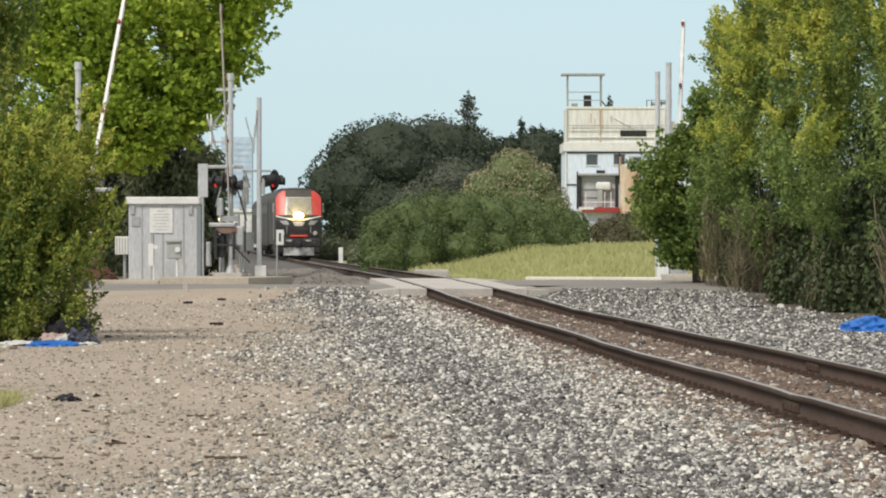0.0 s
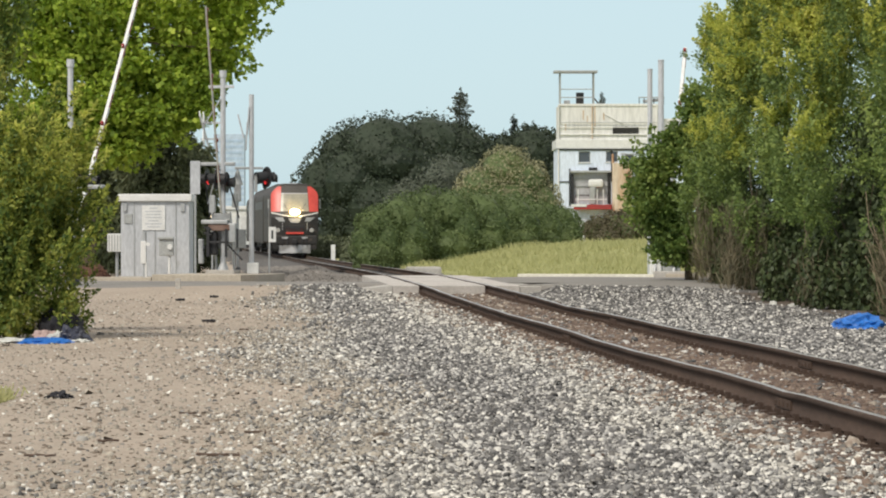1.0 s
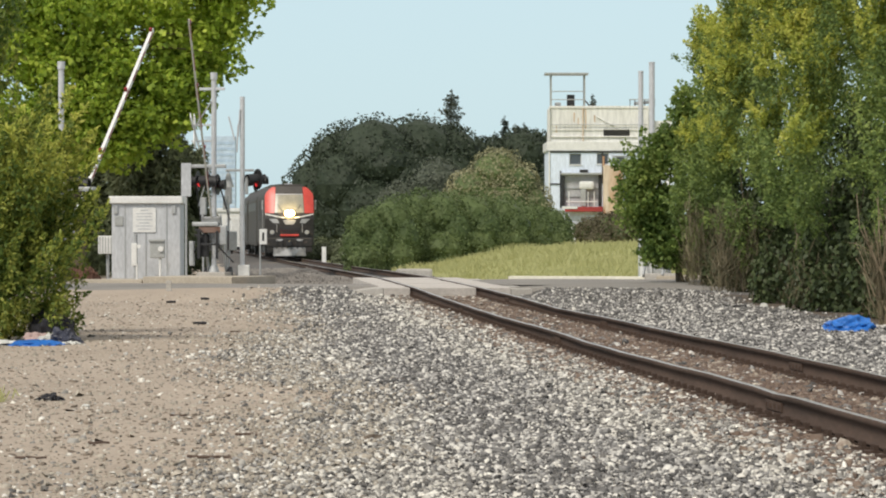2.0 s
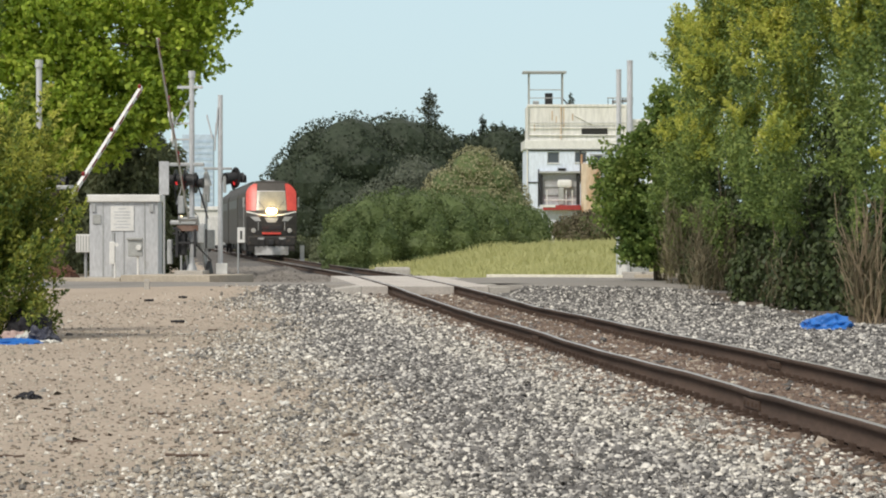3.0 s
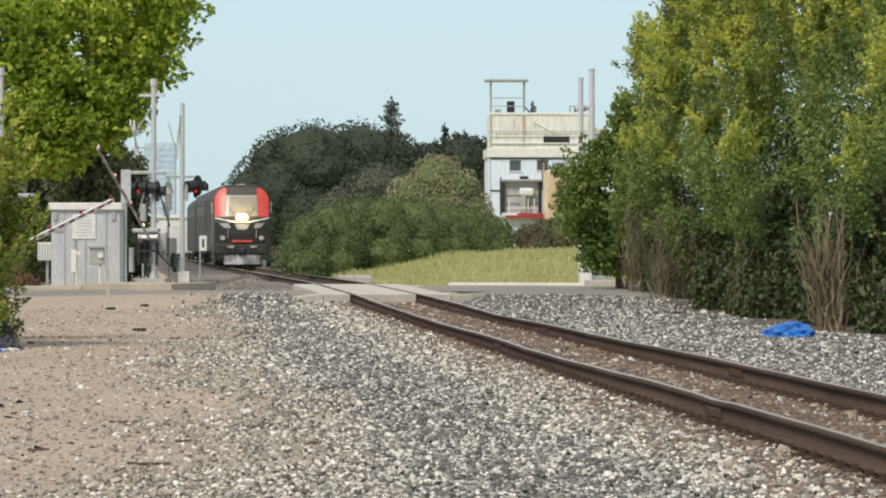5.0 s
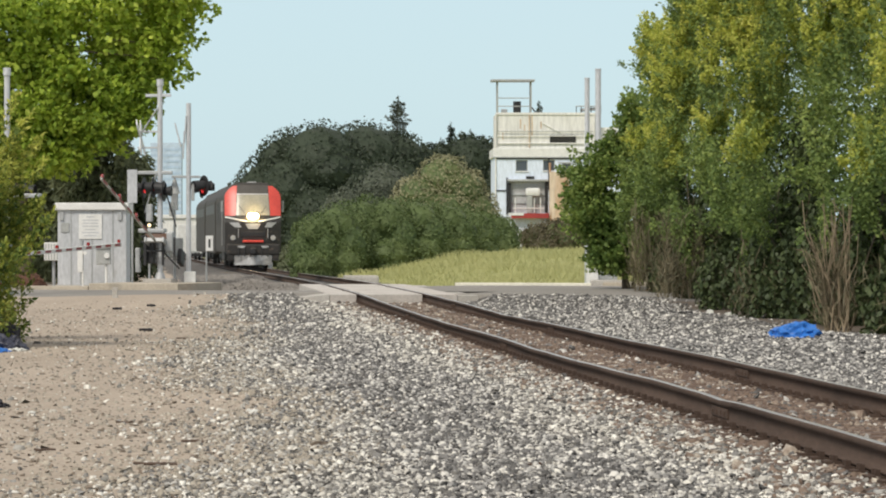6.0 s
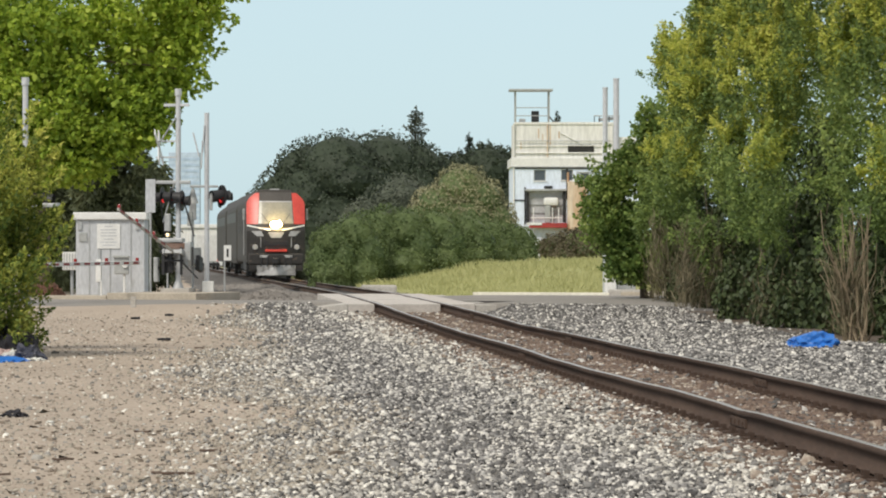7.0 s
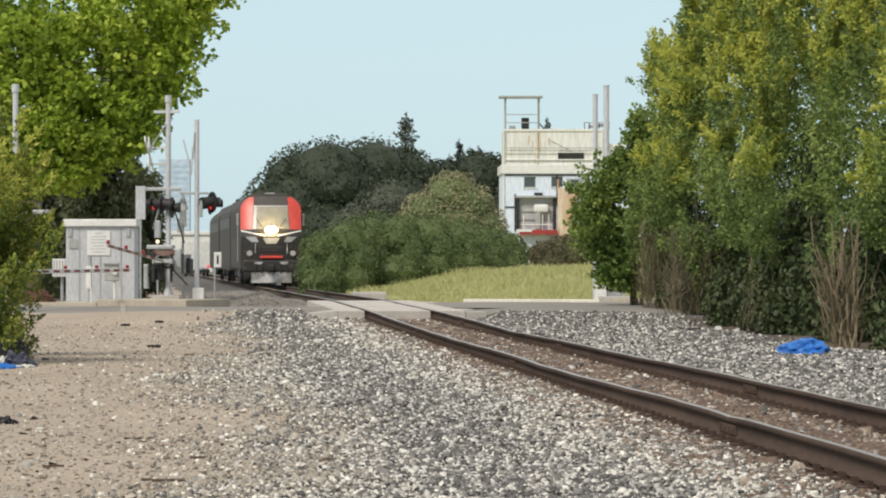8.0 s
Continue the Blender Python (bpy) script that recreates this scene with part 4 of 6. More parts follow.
def gate(at, turn, height, length, label, weights=True, paint=None):
    root = thing("crossing_gate", pose(*at, 0, 0, turn), label, "crossing gate", "gates at the level crossing")
    mast = rodpart("mast", root, ALUM, (0, 0, 0.25), (0, 0, height), 0.075)
    part("cap", cyl(B(), (0, 0, height - 0.12), (0, 0, height + 0.08), 0.10, 0.10), ALUM, mast)
    bm = B()
    cyl(bm, (0, 0, 0), (0, 0, 0.3), 0.2, 0.1, 14)
    box(bm, -0.26, 0.26, -0.26, 0.26, -0.1, 0.03, bevel=0.01)
    part("base", bm, GALV, root)
    boxpart("mechanism_box", root, GALV, -0.2, 0.2, -0.42, -0.06, 0.72, 1.42, bevel=0.03)
    rodpart("pivot_shaft", root, GALV, (-0.36, 0, 1.05), (0.36, 0, 1.05), 0.05)
    return root, gate_arm(root, length, pose(0, 0, 1.05, 70, 0, 0), weights, paint)


near_gate, near_arm = gate((-9.5, 103.0, gz(-9.5, 103.0)), -13.4, 5.85, 10.0, "crossing gate whose striped arm comes down over the road")
for sx, lit in ((-0.45, True), (0.45, False)):
    flasher(near_gate, sx, -0.08, 2.75, 90, lit)
boxpart("lamp_bar", near_gate, GALV, -0.7, 0.7, -0.03, 0.03, 2.72, 2.78, bevel=0.01)
boxpart("lamp_hood", near_gate, GALV, 0.25, 0.95, -0.25, 0.05, 2.55, 2.66, bevel=0.03)
boxpart("control_box", near_gate, WHITE, -0.30, 0.05, -0.7, -0.3, 0.35, 1.0, bevel=0.02, label="white control box")

far_gate, far_arm = gate((-6.08, 113.3, 0.27), 169.0, 5.75, 6.8, "crossing gate with crossbuck mast and red flashing lamps on the kerb", True, ARM_GREY)
boxpart("crossbar", far_gate, ALUM, -0.32, 0.42, -0.04, 0.04, 5.32, 5.40, bevel=0.01)
boxpart("crossbar", far_gate, ALUM, 0.0, 0.62, -0.03, 0.03, 4.30, 4.35, bevel=0.008)
boxpart("crossbar", far_gate, ALUM, 0.0, 0.66, -0.03, 0.03, 3.84, 3.89, bevel=0.008)
boxpart("lamp_bar", far_gate, GALV, -0.36, 0.66, -0.05, 0.05, 3.10, 3.2, bevel=0.02)
for a in (-45, 45):
    bm = box(B(), -0.025, 0.0, -0.62, 0.62, -0.115, 0.115, bevel=0.004, m=pose(0.58, 0, 4.15, 0, 8, 6) @ pose(0, 0, 0, a, 0, 0))
    part("crossbuck_blade", bm, WHITE, far_gate, "white crossbuck blade seen edge-on")
for y, fx, lit in ((-0.05, 0.48, True), (0.1, 0.16, False)):
    flasher(far_gate, fx, y, 2.72, -90, lit)
flasher(far_gate, -0.13, 0.06, 2.62, 90, False)
boxpart("control_box", far_gate, GALV, -0.22, 0.55, 0.05, 0.4, 1.43, 1.55, bevel=0.03)
boxpart("crank_plate", far_gate, RUST_STEEL, -0.28, 0.36, 0.06, 0.36, 1.24, 1.42, bevel=0.02, label="rusty brown crank plate")
for x, z0, z1, w in ((0.34, 0.5, 1.36, 0.045), (-0.19, 0.5, 1.3, 0.035), (-0.52, 0.75, 1.3, 0.03)):
    boxpart("strap", far_gate, BLACK, x - w, x + w, 0.38, 0.44, z0, z1, bevel=0.012)
boxpart("strap", far_gate, BLACK, -0.26, 0.3, 0.38, 0.43, 0.88, 0.94, bevel=0.012)
for z in (1.12, 1.27):
    part("hook", cyl(B(), (0.24, 0.41, z), (0.46, 0.41, z + 0.06), 0.03, 0.03, 10), BLACK, far_gate)
boxpart("control_box", far_gate, GALV, -0.45, -0.12, 0.05, 0.35, 0.9, 1.45, bevel=0.03)
boxpart("junction_box", far_gate, BLACK, 0.12, 0.4, 0.02, 0.3, 0.55, 1.2, bevel=0.04)
boxpart("footing", far_gate, CONCRETE, -0.42, 0.42, -0.4, 0.4, -0.2, 0.12, bevel=0.02)

for k, (x, y, z0, z1, mat) in enumerate(((-0.32, -0.1, 1.9, 2.3, GREYBOX), (0.3, 0.1, 1.75, 2.25, GALV), (0.62, 0.1, 0.3, 1.0, GALV))):
    boxpart("equipment_case", far_gate, mat, x - 0.07 - 0.03 * (k % 2), x + 0.07, y - 0.08, y + 0.08, z0, z1, bevel=0.025)
for x0, z0, x1, z1 in ((-0.1, 2.9, -0.5, 1.6), (0.1, 3.1, 0.42, 2.0), (0.1, 1.4, 0.6, 0.6), (-0.1, 0.9, -0.6, 0.4), (0.05, 5.0, 0.5, 4.3), (0.5, 2.6, 0.35, 1.6)):
    rodpart("conduit", far_gate, BLACK if z0 < 3 else GALV, (x0, 0.1, z0), (x1, 0.12, z1), 0.022, seg=8)

right_gate, right_arm = gate((6.3, 107.4, gz(6.3, 107.4)), -12.0, 3.6, 6.3, "crossing gate beyond the hedge with a white and red arm", False)


def signal_pole():
    root = thing("signal_pole", pose(-5.28, 113.6, 0.27), "slim grey pole with a black-hooded red crossing signal", "signal pole")
    pole = rodpart("pole", root, ALUM, (0, 0, 0), (0, 0, 5.15), 0.072)
    boxpart("base_box", root, WHITE, -0.12, 0.2, -0.14, 0.1, 0.0, 0.32, bevel=0.02, label="white base box")
    boxpart("crossbar", root, GALV, -0.48, 0.33, -0.04, 0.04, 3.0, 3.07, bevel=0.01)
    flasher(root, 0.44, -0.02, 2.78, -60, False)
    flasher(root, 0.38, 0.05, 2.72, 78, True)
    for dx, z0, z1, tilt in ((-0.16, 3.55, 4.35, 3), (-0.22, 3.9, 4.6, -14), (-0.12, 4.0, 4.8, 4)):
        boxpart("antenna", root, ALUM, -0.018, 0.018, -0.1, 0.1, 0, z1 - z0, bevel=0.004, m=pose(dx, 0, z0, 0, tilt, 0))
    boxpart("side_box", root, GALV, 0.08, 0.17, -0.06, 0.06, 2.35, 2.9, bevel=0.02)
    part("bell", cyl(B(), (-0.40, 0, 2.55), (-0.40, 0, 2.95), 0.16, 0.05, 16), GREYBOX, root, "pale grey warning bell")
    part("bell_hanger", cyl(B(), (-0.40, 0, 2.9), (-0.40, 0, 3.02), 0.03), GALV, root)


def plain_post(name, x, y, z0, height, r, label, category, material=None):
    root = thing(name, pose(x, y, z0), label, category)
    rodpart("post", root, material or ALUM, (0, 0, 0), (0, 0, height), r)
    return root


signal_pole()
pp = plain_post("utility_post", -5.72, 114.4, 0.25, 2.9, 0.035, "thin grey post with a small equipment box", "post", GALV)
boxpart("equipment_box", pp, GALV, -0.1, 0.1, -0.1, 0.1, 2.1, 2.75, bevel=0.03)
boxpart("cabinet", pp, GREYBOX, -0.2, 0.24, -0.1, 0.18, 0.75, 1.3, bevel=0.03)
for x, h, r in ((5.88, 5.72, 0.07), (6.16, 5.95, 0.08)):
    p2 = plain_post("mast_pole", x, 108.4 if x < 6.0 else 108.0, gz(x, 108) - 0.03, h, r, "tall plain aluminium mast beyond the hedge", "pole")
    part("cap", cyl(B(), (0, 0, h), (0, 0, h + 0.04), r * 1.1), ALUM, p2)
cab2 = thing("relay_cabinet", pose(5.98, 107.2, gz(5.98, 107.2)), "small white relay cabinet beside the kerb", "cabinet")
boxpart("body", cab2, WHITE, -0.18, 0.14, -0.2, 0.2, 0.0, 0.95, bevel=0.03)
boxpart("side_unit", cab2, GREYBOX, 0.16, 0.65, -0.2, 0.3, 0.0, 0.62, bevel=0.03)
boxpart("plinth", cab2, CONCRETE, -0.1, 0.9, -0.8, -0.25, -0.05, 0.2, bevel=0.03)

sign = thing("road_sign", pose(-6.85, 112.9, 0.2), "narrow grey road sign seen from behind on a post", "sign")
rodpart("post", sign, GALV, (0, 0, -0.1), (0, 0, 2.55), 0.032)
boxpart("plate", sign, ALUM, -0.14, 0.14, -0.05, -0.035, 2.35, 3.3, bevel=0.004)

mile = thing("track_marker", pose(-4.92, 117.2, gz(-4.92, 117.2)), "small white track marker sign on a thin post", "sign")
rodpart("post", mile, GALV, (0, 0, 0), (0, 0, 1.35), 0.025)
boxpart("plate", mile, WHITE, -0.02, 0.2, -0.04, -0.025, 1.15, 1.6, bevel=0.004)
boxpart("bar", mile, BLACK, 0.06, 0.12, -0.046, -0.041, 1.25, 1.5, bevel=0.0)
marker = thing("marker_post", pose(-6.2, 240.0, gz(-6.2, 240.0)), "short white marker post beside the line", "post")
boxpart("post", marker, WHITE, -0.13, 0.13, -0.1, 0.1, -0.1, 0.95, bevel=0.02)
slab = thing('concrete_block', pose(-0.35, 137.0, gz(-0.35, 137.0), 0, 0, 4), 'low weathered concrete block beside the line', 'block')
boxpart('body', slab, CONCRETE, -0.65, 0.55, -0.3, 0.6, -0.2, 0.28, bevel=0.08)
stub = thing("concrete_stub", pose(-5.95, 91.5, gz(-5.95, 91.5)), "small concrete marker stub in the dirt", "marker")
boxpart("body", stub, CONCRETE, -0.06, 0.06, -0.06, 0.06, -0.05, 0.24, bevel=0.015)


def cabin():
    """The signal cabin with its cap roof, doors, notice, meter boxes."""
    root = thing("signal_cabin", pose(-8.36, 118.0, 0.1), "grey aluminium railway signal cabin with a pale cap roof", "cabin")
    boxpart("body", root, ALUM, -1.02, 1.02, 0, 2.0, 0.04, 2.28, bevel=0.02)
    boxpart("plinth", root, CONCRETE, -1.1, 1.1, -0.08, 2.1, -0.15, 0.05, bevel=0.02)
    boxpart("roof", root, WHITE, -1.10, 1.09, -0.10, 2.1, 2.28, 2.50, bevel=0.03, label="pale painted cap roof")
    for x in (-0.62, 0.0, 0.62):
        boxpart("seam", root, GALV, x - 0.02, x + 0.02, -0.014, 0.0, 0.06, 2.26, bevel=0.004)
    for x in (-0.9, 0.83):
        boxpart("lifting_bracket", root, GALV, x - 0.06, x + 0.06, -0.05, 0.0, 1.98, 2.22, bevel=0.01)
    boxpart("vent", root, GREYBOX, -0.92, -0.68, -0.03, 0.0, 1.62, 1.9, bevel=0.01)
    notice = boxpart("notice", root, WHITE, -0.39, 0.30, -0.03, -0.014, 1.42, 2.16, bevel=0.004, label="white notice board with lines of small writing")
    for i, (z, w) in enumerate(((2.08, 0.24), (1.98, 0.5), (1.89, 0.44), (1.80, 0.5), (1.70, 0.3), (1.61, 0.5), (1.52, 0.4))):
        boxpart("text_bar", notice, ALUM, -0.045 - w / 2, -0.045 + w / 2, -0.036, -0.031, z - 0.016, z + 0.016, bevel=0.0)
    meter = thing("meter_pedestal", pose(-7.94, 116.9, 0.08), "grey electricity meter box on a white pedestal", "meter box")
    boxpart("case", meter, GREYBOX, -0.22, 0.22, -0.1, 0.12, 0.68, 1.2, bevel=0.04)
    boxpart("visor", meter, GREYBOX, -0.26, 0.22, -0.16, 0.14, 1.17, 1.24, bevel=0.02)
    part("dial", cyl(B(), (0.1, -0.1, 0.95), (0.1, -0.16, 0.95), 0.085, 0.08, 18), WHITE, meter)
    rodpart("stand", meter, WHITE, (0.08, 0, -0.1), (0.08, 0, 0.72), 0.04)
    ped = thing("service_pedestal", pose(-8.63, 117.1, 0.08), "slim pale service pedestal with a grey riser pipe", "pedestal")
    boxpart("case", ped, WHITE, -0.09, 0.07, -0.07, 0.07, 0.45, 1.12, bevel=0.02)
    rodpart("riser", ped, GALV, (0.03, 0.02, -0.1), (0.03, 0.02, 1.4), 0.055)
    rodpart("drop_pipe", ped, WHITE, (0.07, -0.03, -0.1), (0.07, -0.03, 0.5), 0.03)
    part("knob", cyl(B(), (0.13, -0.1, 1.03), (0.13, -0.02, 1.03), 0.06, 0.05, 12), WHITE, ped)
    unit2 = thing("louvred_unit", pose(-9.72, 120.6, gz(-9.7, 120.6)), "small white louvred cooling unit beside the cabin", "cooling unit")
    boxpart("case", unit2, WHITE, -0.28, 0.28, 0, 0.4, 0.9, 1.45, bevel=0.02)
    for k in range(6):
        boxpart("slat", unit2, GREYBOX, -0.24 + k * 0.085, -0.21 + k * 0.085, -0.012, 0.0, 0.94, 1.41, bevel=0.0)
    rodpart("stand", unit2, GALV, (0, 0.2, -0.1), (0, 0.2, 0.92), 0.05)
    lamp = thing("yard_lamp", pose(-7.02, 124.5, gz(-7.0, 124.5)), "small warm lit lamp on a thin post behind the cabin", "lamp")
    rodpart("post", lamp, GALV, (0, 0, -0.1), (0, 0, 2.0), 0.03)
    boxpart("lantern", lamp, AMBER, -0.05, 0.05, -0.05, 0.05, 1.98, 2.08, bevel=0.03)


cabin()


# ---- plant building and distance ----
CREAM = shade("cream_render", (0.79, 0.785, 0.76), (0.68, 0.67, 0.635), 0.5, 6, 0.85, bump=0.05, stretch=(1, 1, 0.16), stain=(0.54, 0.48, 0.40), stain_at=0.63)
PALEBLUE = shade("pale_siding", (0.74, 0.82, 0.94), (0.66, 0.74, 0.86), 0.5, 6, 0.75, bump=0.04, stretch=(1, 1, 0.3), stain=(0.46, 0.45, 0.43), stain_at=0.64)
RUSTY = shade("rust_streaked_wall", (0.72, 0.62, 0.50), (0.48, 0.30, 0.17), 1.6, 8, 0.9, stretch=(1, 1, 0.18), stain=(0.30, 0.13, 0.06), stain_at=0.56)
T_DARK = shade("dark_louvre_slat", (0.10, 0.095, 0.085), (0.06, 0.056, 0.05), 1, 8, 0.8)
DARKGLASS = glass("dark_window", (0.06, 0.07, 0.08))
CURTAIN = shade("grey_dock_curtain", (0.52, 0.52, 0.53), (0.40, 0.40, 0.41), 0.8, 6, 0.85)
REDPAINT = shade("faded_red_paint", (0.45, 0.06, 0.05), (0.30, 0.04, 0.04), 0.8, 6, 0.7)
HAZE = shade("hazy_tower", (0.50, 0.60, 0.74), (0.47, 0.57, 0.71), 0.02, 0.3, 0.9, bump=0.0)
HAZE_DARK = shade("hazy_tower_band", (0.42, 0.53, 0.69), (0.40, 0.51, 0.66), 0.02, 0.3, 0.9, bump=0.0)


def plant_building():
    g = gz(12, 290)
    root = thing("plant_building", pose(8.95, 290.0, 0.0), "pale industrial plant building with stained cream upper storey", "building")
    # wall of the lower storey, with openings
    lower = B()
    opens = [(1.55, 2.42, 6.36, 7.18), (3.55, 4.42, 6.40, 7.20), (0.98, 3.90, 3.30, 5.72), (4.95, 5.6, 6.4, 6.95)]
    xs = sorted({0.0, 9.2, *[o[0] for o in opens], *[o[1] for o in opens]})
    zs = sorted({g - 0.3, 7.4, *[o[2] for o in opens], *[o[3] for o in opens]})
    for xa, xb in zip(xs, xs[1:]):
        for za, zb in zip(zs, zs[1:]):
            cx, cz = (xa + xb) / 2, (za + zb) / 2
            if not any(o[0] < cx < o[1] and o[2] < cz < o[3] for o in opens):
                box(lower, xa, xb, 0, 0.3, za, zb)
    box(lower, 0, 0.3, 0.3, 9, g - 0.3, 7.4)
    box(lower, 8.9, 9.2, 0.3, 9, g - 0.3, 7.4)
    box(lower, 0, 9.2, 9, 9.3, g - 0.3, 7.4)
    bmesh.ops.remove_doubles(lower, verts=lower.verts, dist=0.001)
    part("lower_wall", lower, PALEBLUE, root, "bluish-white siding")
    boxpart("band", root, WHITE, -0.12, 9.3, -0.12, 9.3, 7.4, 8.05, bevel=0.03)
    boxpart("ledge", root, GALV, -0.15, 9.3, -0.16, 0.0, 7.36, 7.43, bevel=0.01)
    boxpart("upper_wall", root, CREAM, 0.15, 7.7, 0.1, 8.0, 8.05, 10.62, bevel=0.02, label="stained cream upper wall")
    boxpart("upper_return", root, CREAM, 7.7, 9.1, 0.6, 8.0, 8.05, 9.6, bevel=0.02)
    boxpart("parapet", root, CREAM, 0.1, 7.75, 0.03, 0.3, 10.5, 10.68, bevel=0.02)
    rodpart("pipe", root, CREAM, (0.2, 0.0, 8.42), (7.6, 0.0, 8.42), 0.05)
    rodpart("pipe", root, CREAM, (0.2, 0.0, 8.95), (7.6, 0.0, 8.95), 0.03)
    rodpart("downpipe", root, RUSTY, (2.55, 0.02, 8.1), (2.55, 0.02, 10.5), 0.05)
    rodpart("downpipe", root, CREAM, (6.6, 0.02, 8.1), (6.6, 0.02, 10.3), 0.04)
    rodpart("brace", root, CREAM, (3.5, 0.02, 9.9), (5.2, 0.02, 9.0), 0.03)
    vent = boxpart("louvre", root, BLACK, 4.05, 5.95, 0.02, 0.14, 8.38, 9.0, bevel=0.02, label="dark louvred vent")
    for k in range(5):
        boxpart("slat", vent, T_DARK, 4.1, 5.9, -0.02, 0.05, 8.45 + k * 0.11, 8.48 + k * 0.11, bevel=0.0)
    for x0, x1, z0, z1 in opens[:2] + opens[3:]:
        w = thing("window", pose(0, 0, 0), "", "")
        w.parent = root
        fr = B()
        box(fr, x0, x1, 0.1, 0.16, z0, z0 + 0.06), box(fr, x0, x1, 0.1, 0.16, z1 - 0.06, z1)
        box(fr, x0, x0 + 0.06, 0.1, 0.16, z0 + 0.06, z1 - 0.06), box(fr, x1 - 0.06, x1, 0.1, 0.16, z0 + 0.06, z1 - 0.06)
        part("frame", fr, GREYBOX, w)
        boxpart("pane", w, DARKGLASS, x0 + 0.06, x1 - 0.06, 0.12, 0.14, z0 + 0.06, z1 - 0.06, bevel=0.0)
        boxpart("sill", w, WHITE, x0 - 0.05, x1 + 0.05, -0.06, -0.003, z0 - 0.06, z0, bevel=0.01)
    # wall fittings
    for x0, x1, z, mat in ((0.0, 9.2, 7.30, BLACK), (0.0, 0.95, 4.95, BLACK), (4.6, 9.2, 7.0, GALV), (0.15, 7.6, 9.3, GALV)):
        rodpart("conduit", root, mat, (x0 + 0.05, -0.05, z), (x1 - 0.05, -0.05, z), 0.045 if mat is BLACK else 0.03)
    for x, z0, z1 in ((0.08, 3.0, 10.6), (3.98, 5.0, 7.3), (0.9, 3.2, 5.9), (7.3, 8.1, 10.6)):
        rodpart("downpipe", root, CREAM if z1 > 9 else BLACK, (x, -0.06, z0), (x, -0.06, z1), 0.055)
    for x, z, ln in ((1.9, 10.2, 0.7), (2.2, 9.8, 0.5), (2.75, 10.5, 1.5), (3.4, 10.0, 0.5), (0.6, 9.2, 0.5)):
        boxpart("rust_streak", root, RUSTY, x - 0.045, x + 0.045, 0.09, 0.097, z - ln, z, bevel=0.0, label="rust streak on the wall")
    boxpart("bay_lamp", root, BLACK, 2.3, 2.9, -0.25, -0.02, 5.80, 6.0, bevel=0.03)
    # loading bay
    bay = boxpart("bay_back", root, CURTAIN, 0.98, 3.9, 0.2, 0.3, 3.3, 5.72, bevel=0.0, label="grey loading bay curtain")
    boxpart("dock_seal", bay, BLACK, 0.98, 1.2, -0.1, 0.19, 3.35, 5.5, bevel=0.03)
    boxpart("dock_seal", bay, BLACK, 3.68, 3.9, -0.1, 0.19, 3.35, 5.6, bevel=0.03)
    boxpart("dock_head", bay, GALV, 0.9, 3.95, -0.3, 0.0, 5.62, 5.78, bevel=0.03)
    for z in (4.0, 4.6, 5.2):
        boxpart("rung", bay, GALV, 1.21, 3.67, 0.12, 0.19, z, z + 0.08, bevel=0.01)
    boxpart("bundle", root, WHITE, 2.25, 3.35, -0.4, 0.08, 4.55, 5.15, bevel=0.2, label="white wrapped bundle in the bay")
    boxpart("crate", root, GREYBOX, 2.35, 2.75, -0.4, 0.05, 3.3, 4.55, bevel=0.05)
    for x in (1.5, 2.9, 3.35):
        rodpart("rail_post", root, WHITE, (x, -0.4, 3.2), (x, -0.4, 4.4), 0.04)
    rodpart("guard_rail", root, WHITE, (1.3, -0.4, 3.65), (3.6, -0.4, 3.65), 0.04)
    boxpart("dock_platform", root, REDPAINT, 1.2, 3.95, -0.9, 0.0, 2.92, 3.28, bevel=0.03, label="faded red dock platform")
    boxpart("dock_edge", root, WHITE, 1.0, 2.1, -0.95, -0.9, 3.12, 3.3, bevel=0.01)
    boxpart("dock_leg", root, GALV, 1.3, 1.5, -0.8, -0.6, g - 0.2, 2.92, bevel=0.01)
    boxpart("dock_leg", root, GALV, 3.6, 3.8, -0.8, -0.6, g - 0.2, 2.92, bevel=0.01)
    boxpart("annex", root, RUSTY, 4.0, 5.4, -1.2, -0.003, g - 0.2, 6.3, bevel=0.05, label="rust-streaked tan annex")
    rodpart("annex_pipe", root, RUSTY, (4.05, -0.1, 6.2), (4.05, -0.1, 7.0), 0.08)
    # roof frame
    for x in (0.22, 2.68):
        for y in (0.3, 2.2):
            boxpart("frame_post", root, GREYBOX, x - 0.045, x + 0.045, y - 0.045, y + 0.045, 10.6, 12.98, bevel=0.01)
    boxpart("frame_top", root, GALV, -0.25, 2.95, 0.0, 2.5, 12.98, 13.12, bevel=0.02, label="grey canopy top of the roof frame")
    for z in (11.15, 11.75):
        rodpart("frame_rail", root, GALV, (0.22, 0.3, z), (2.68, 0.3, z), 0.035)
    rodpart("frame_brace", root, BLACK, (2.68, 0.3, 11.1), (3.05, 0.3, 10.68), 0.05)
    boxpart("roof_unit", root, BLACK, 1.4, 1.95, 0.6, 1.4, 10.62, 11.52, bevel=0.03, label="black roof unit")
    boxpart("roof_unit", root, GALV, 0.5, 0.95, 0.6, 1.2, 10.62, 10.95, bevel=0.05)
    for k in range(6):
        x = 6.0 + 0.36 * k
        rodpart("roof_rail_post", root, BLACK, (x, 0.2, 10.62), (x, 0.2, 11.15), 0.03)
    rodpart("roof_rail", root, GALV, (5.95, 0.2, 11.15), (7.85, 0.2, 11.15), 0.04)
    rodpart("roof_pipework", root, GALV, (6.3, 0.4, 10.85), (7.7, 0.4, 11.0), 0.12)
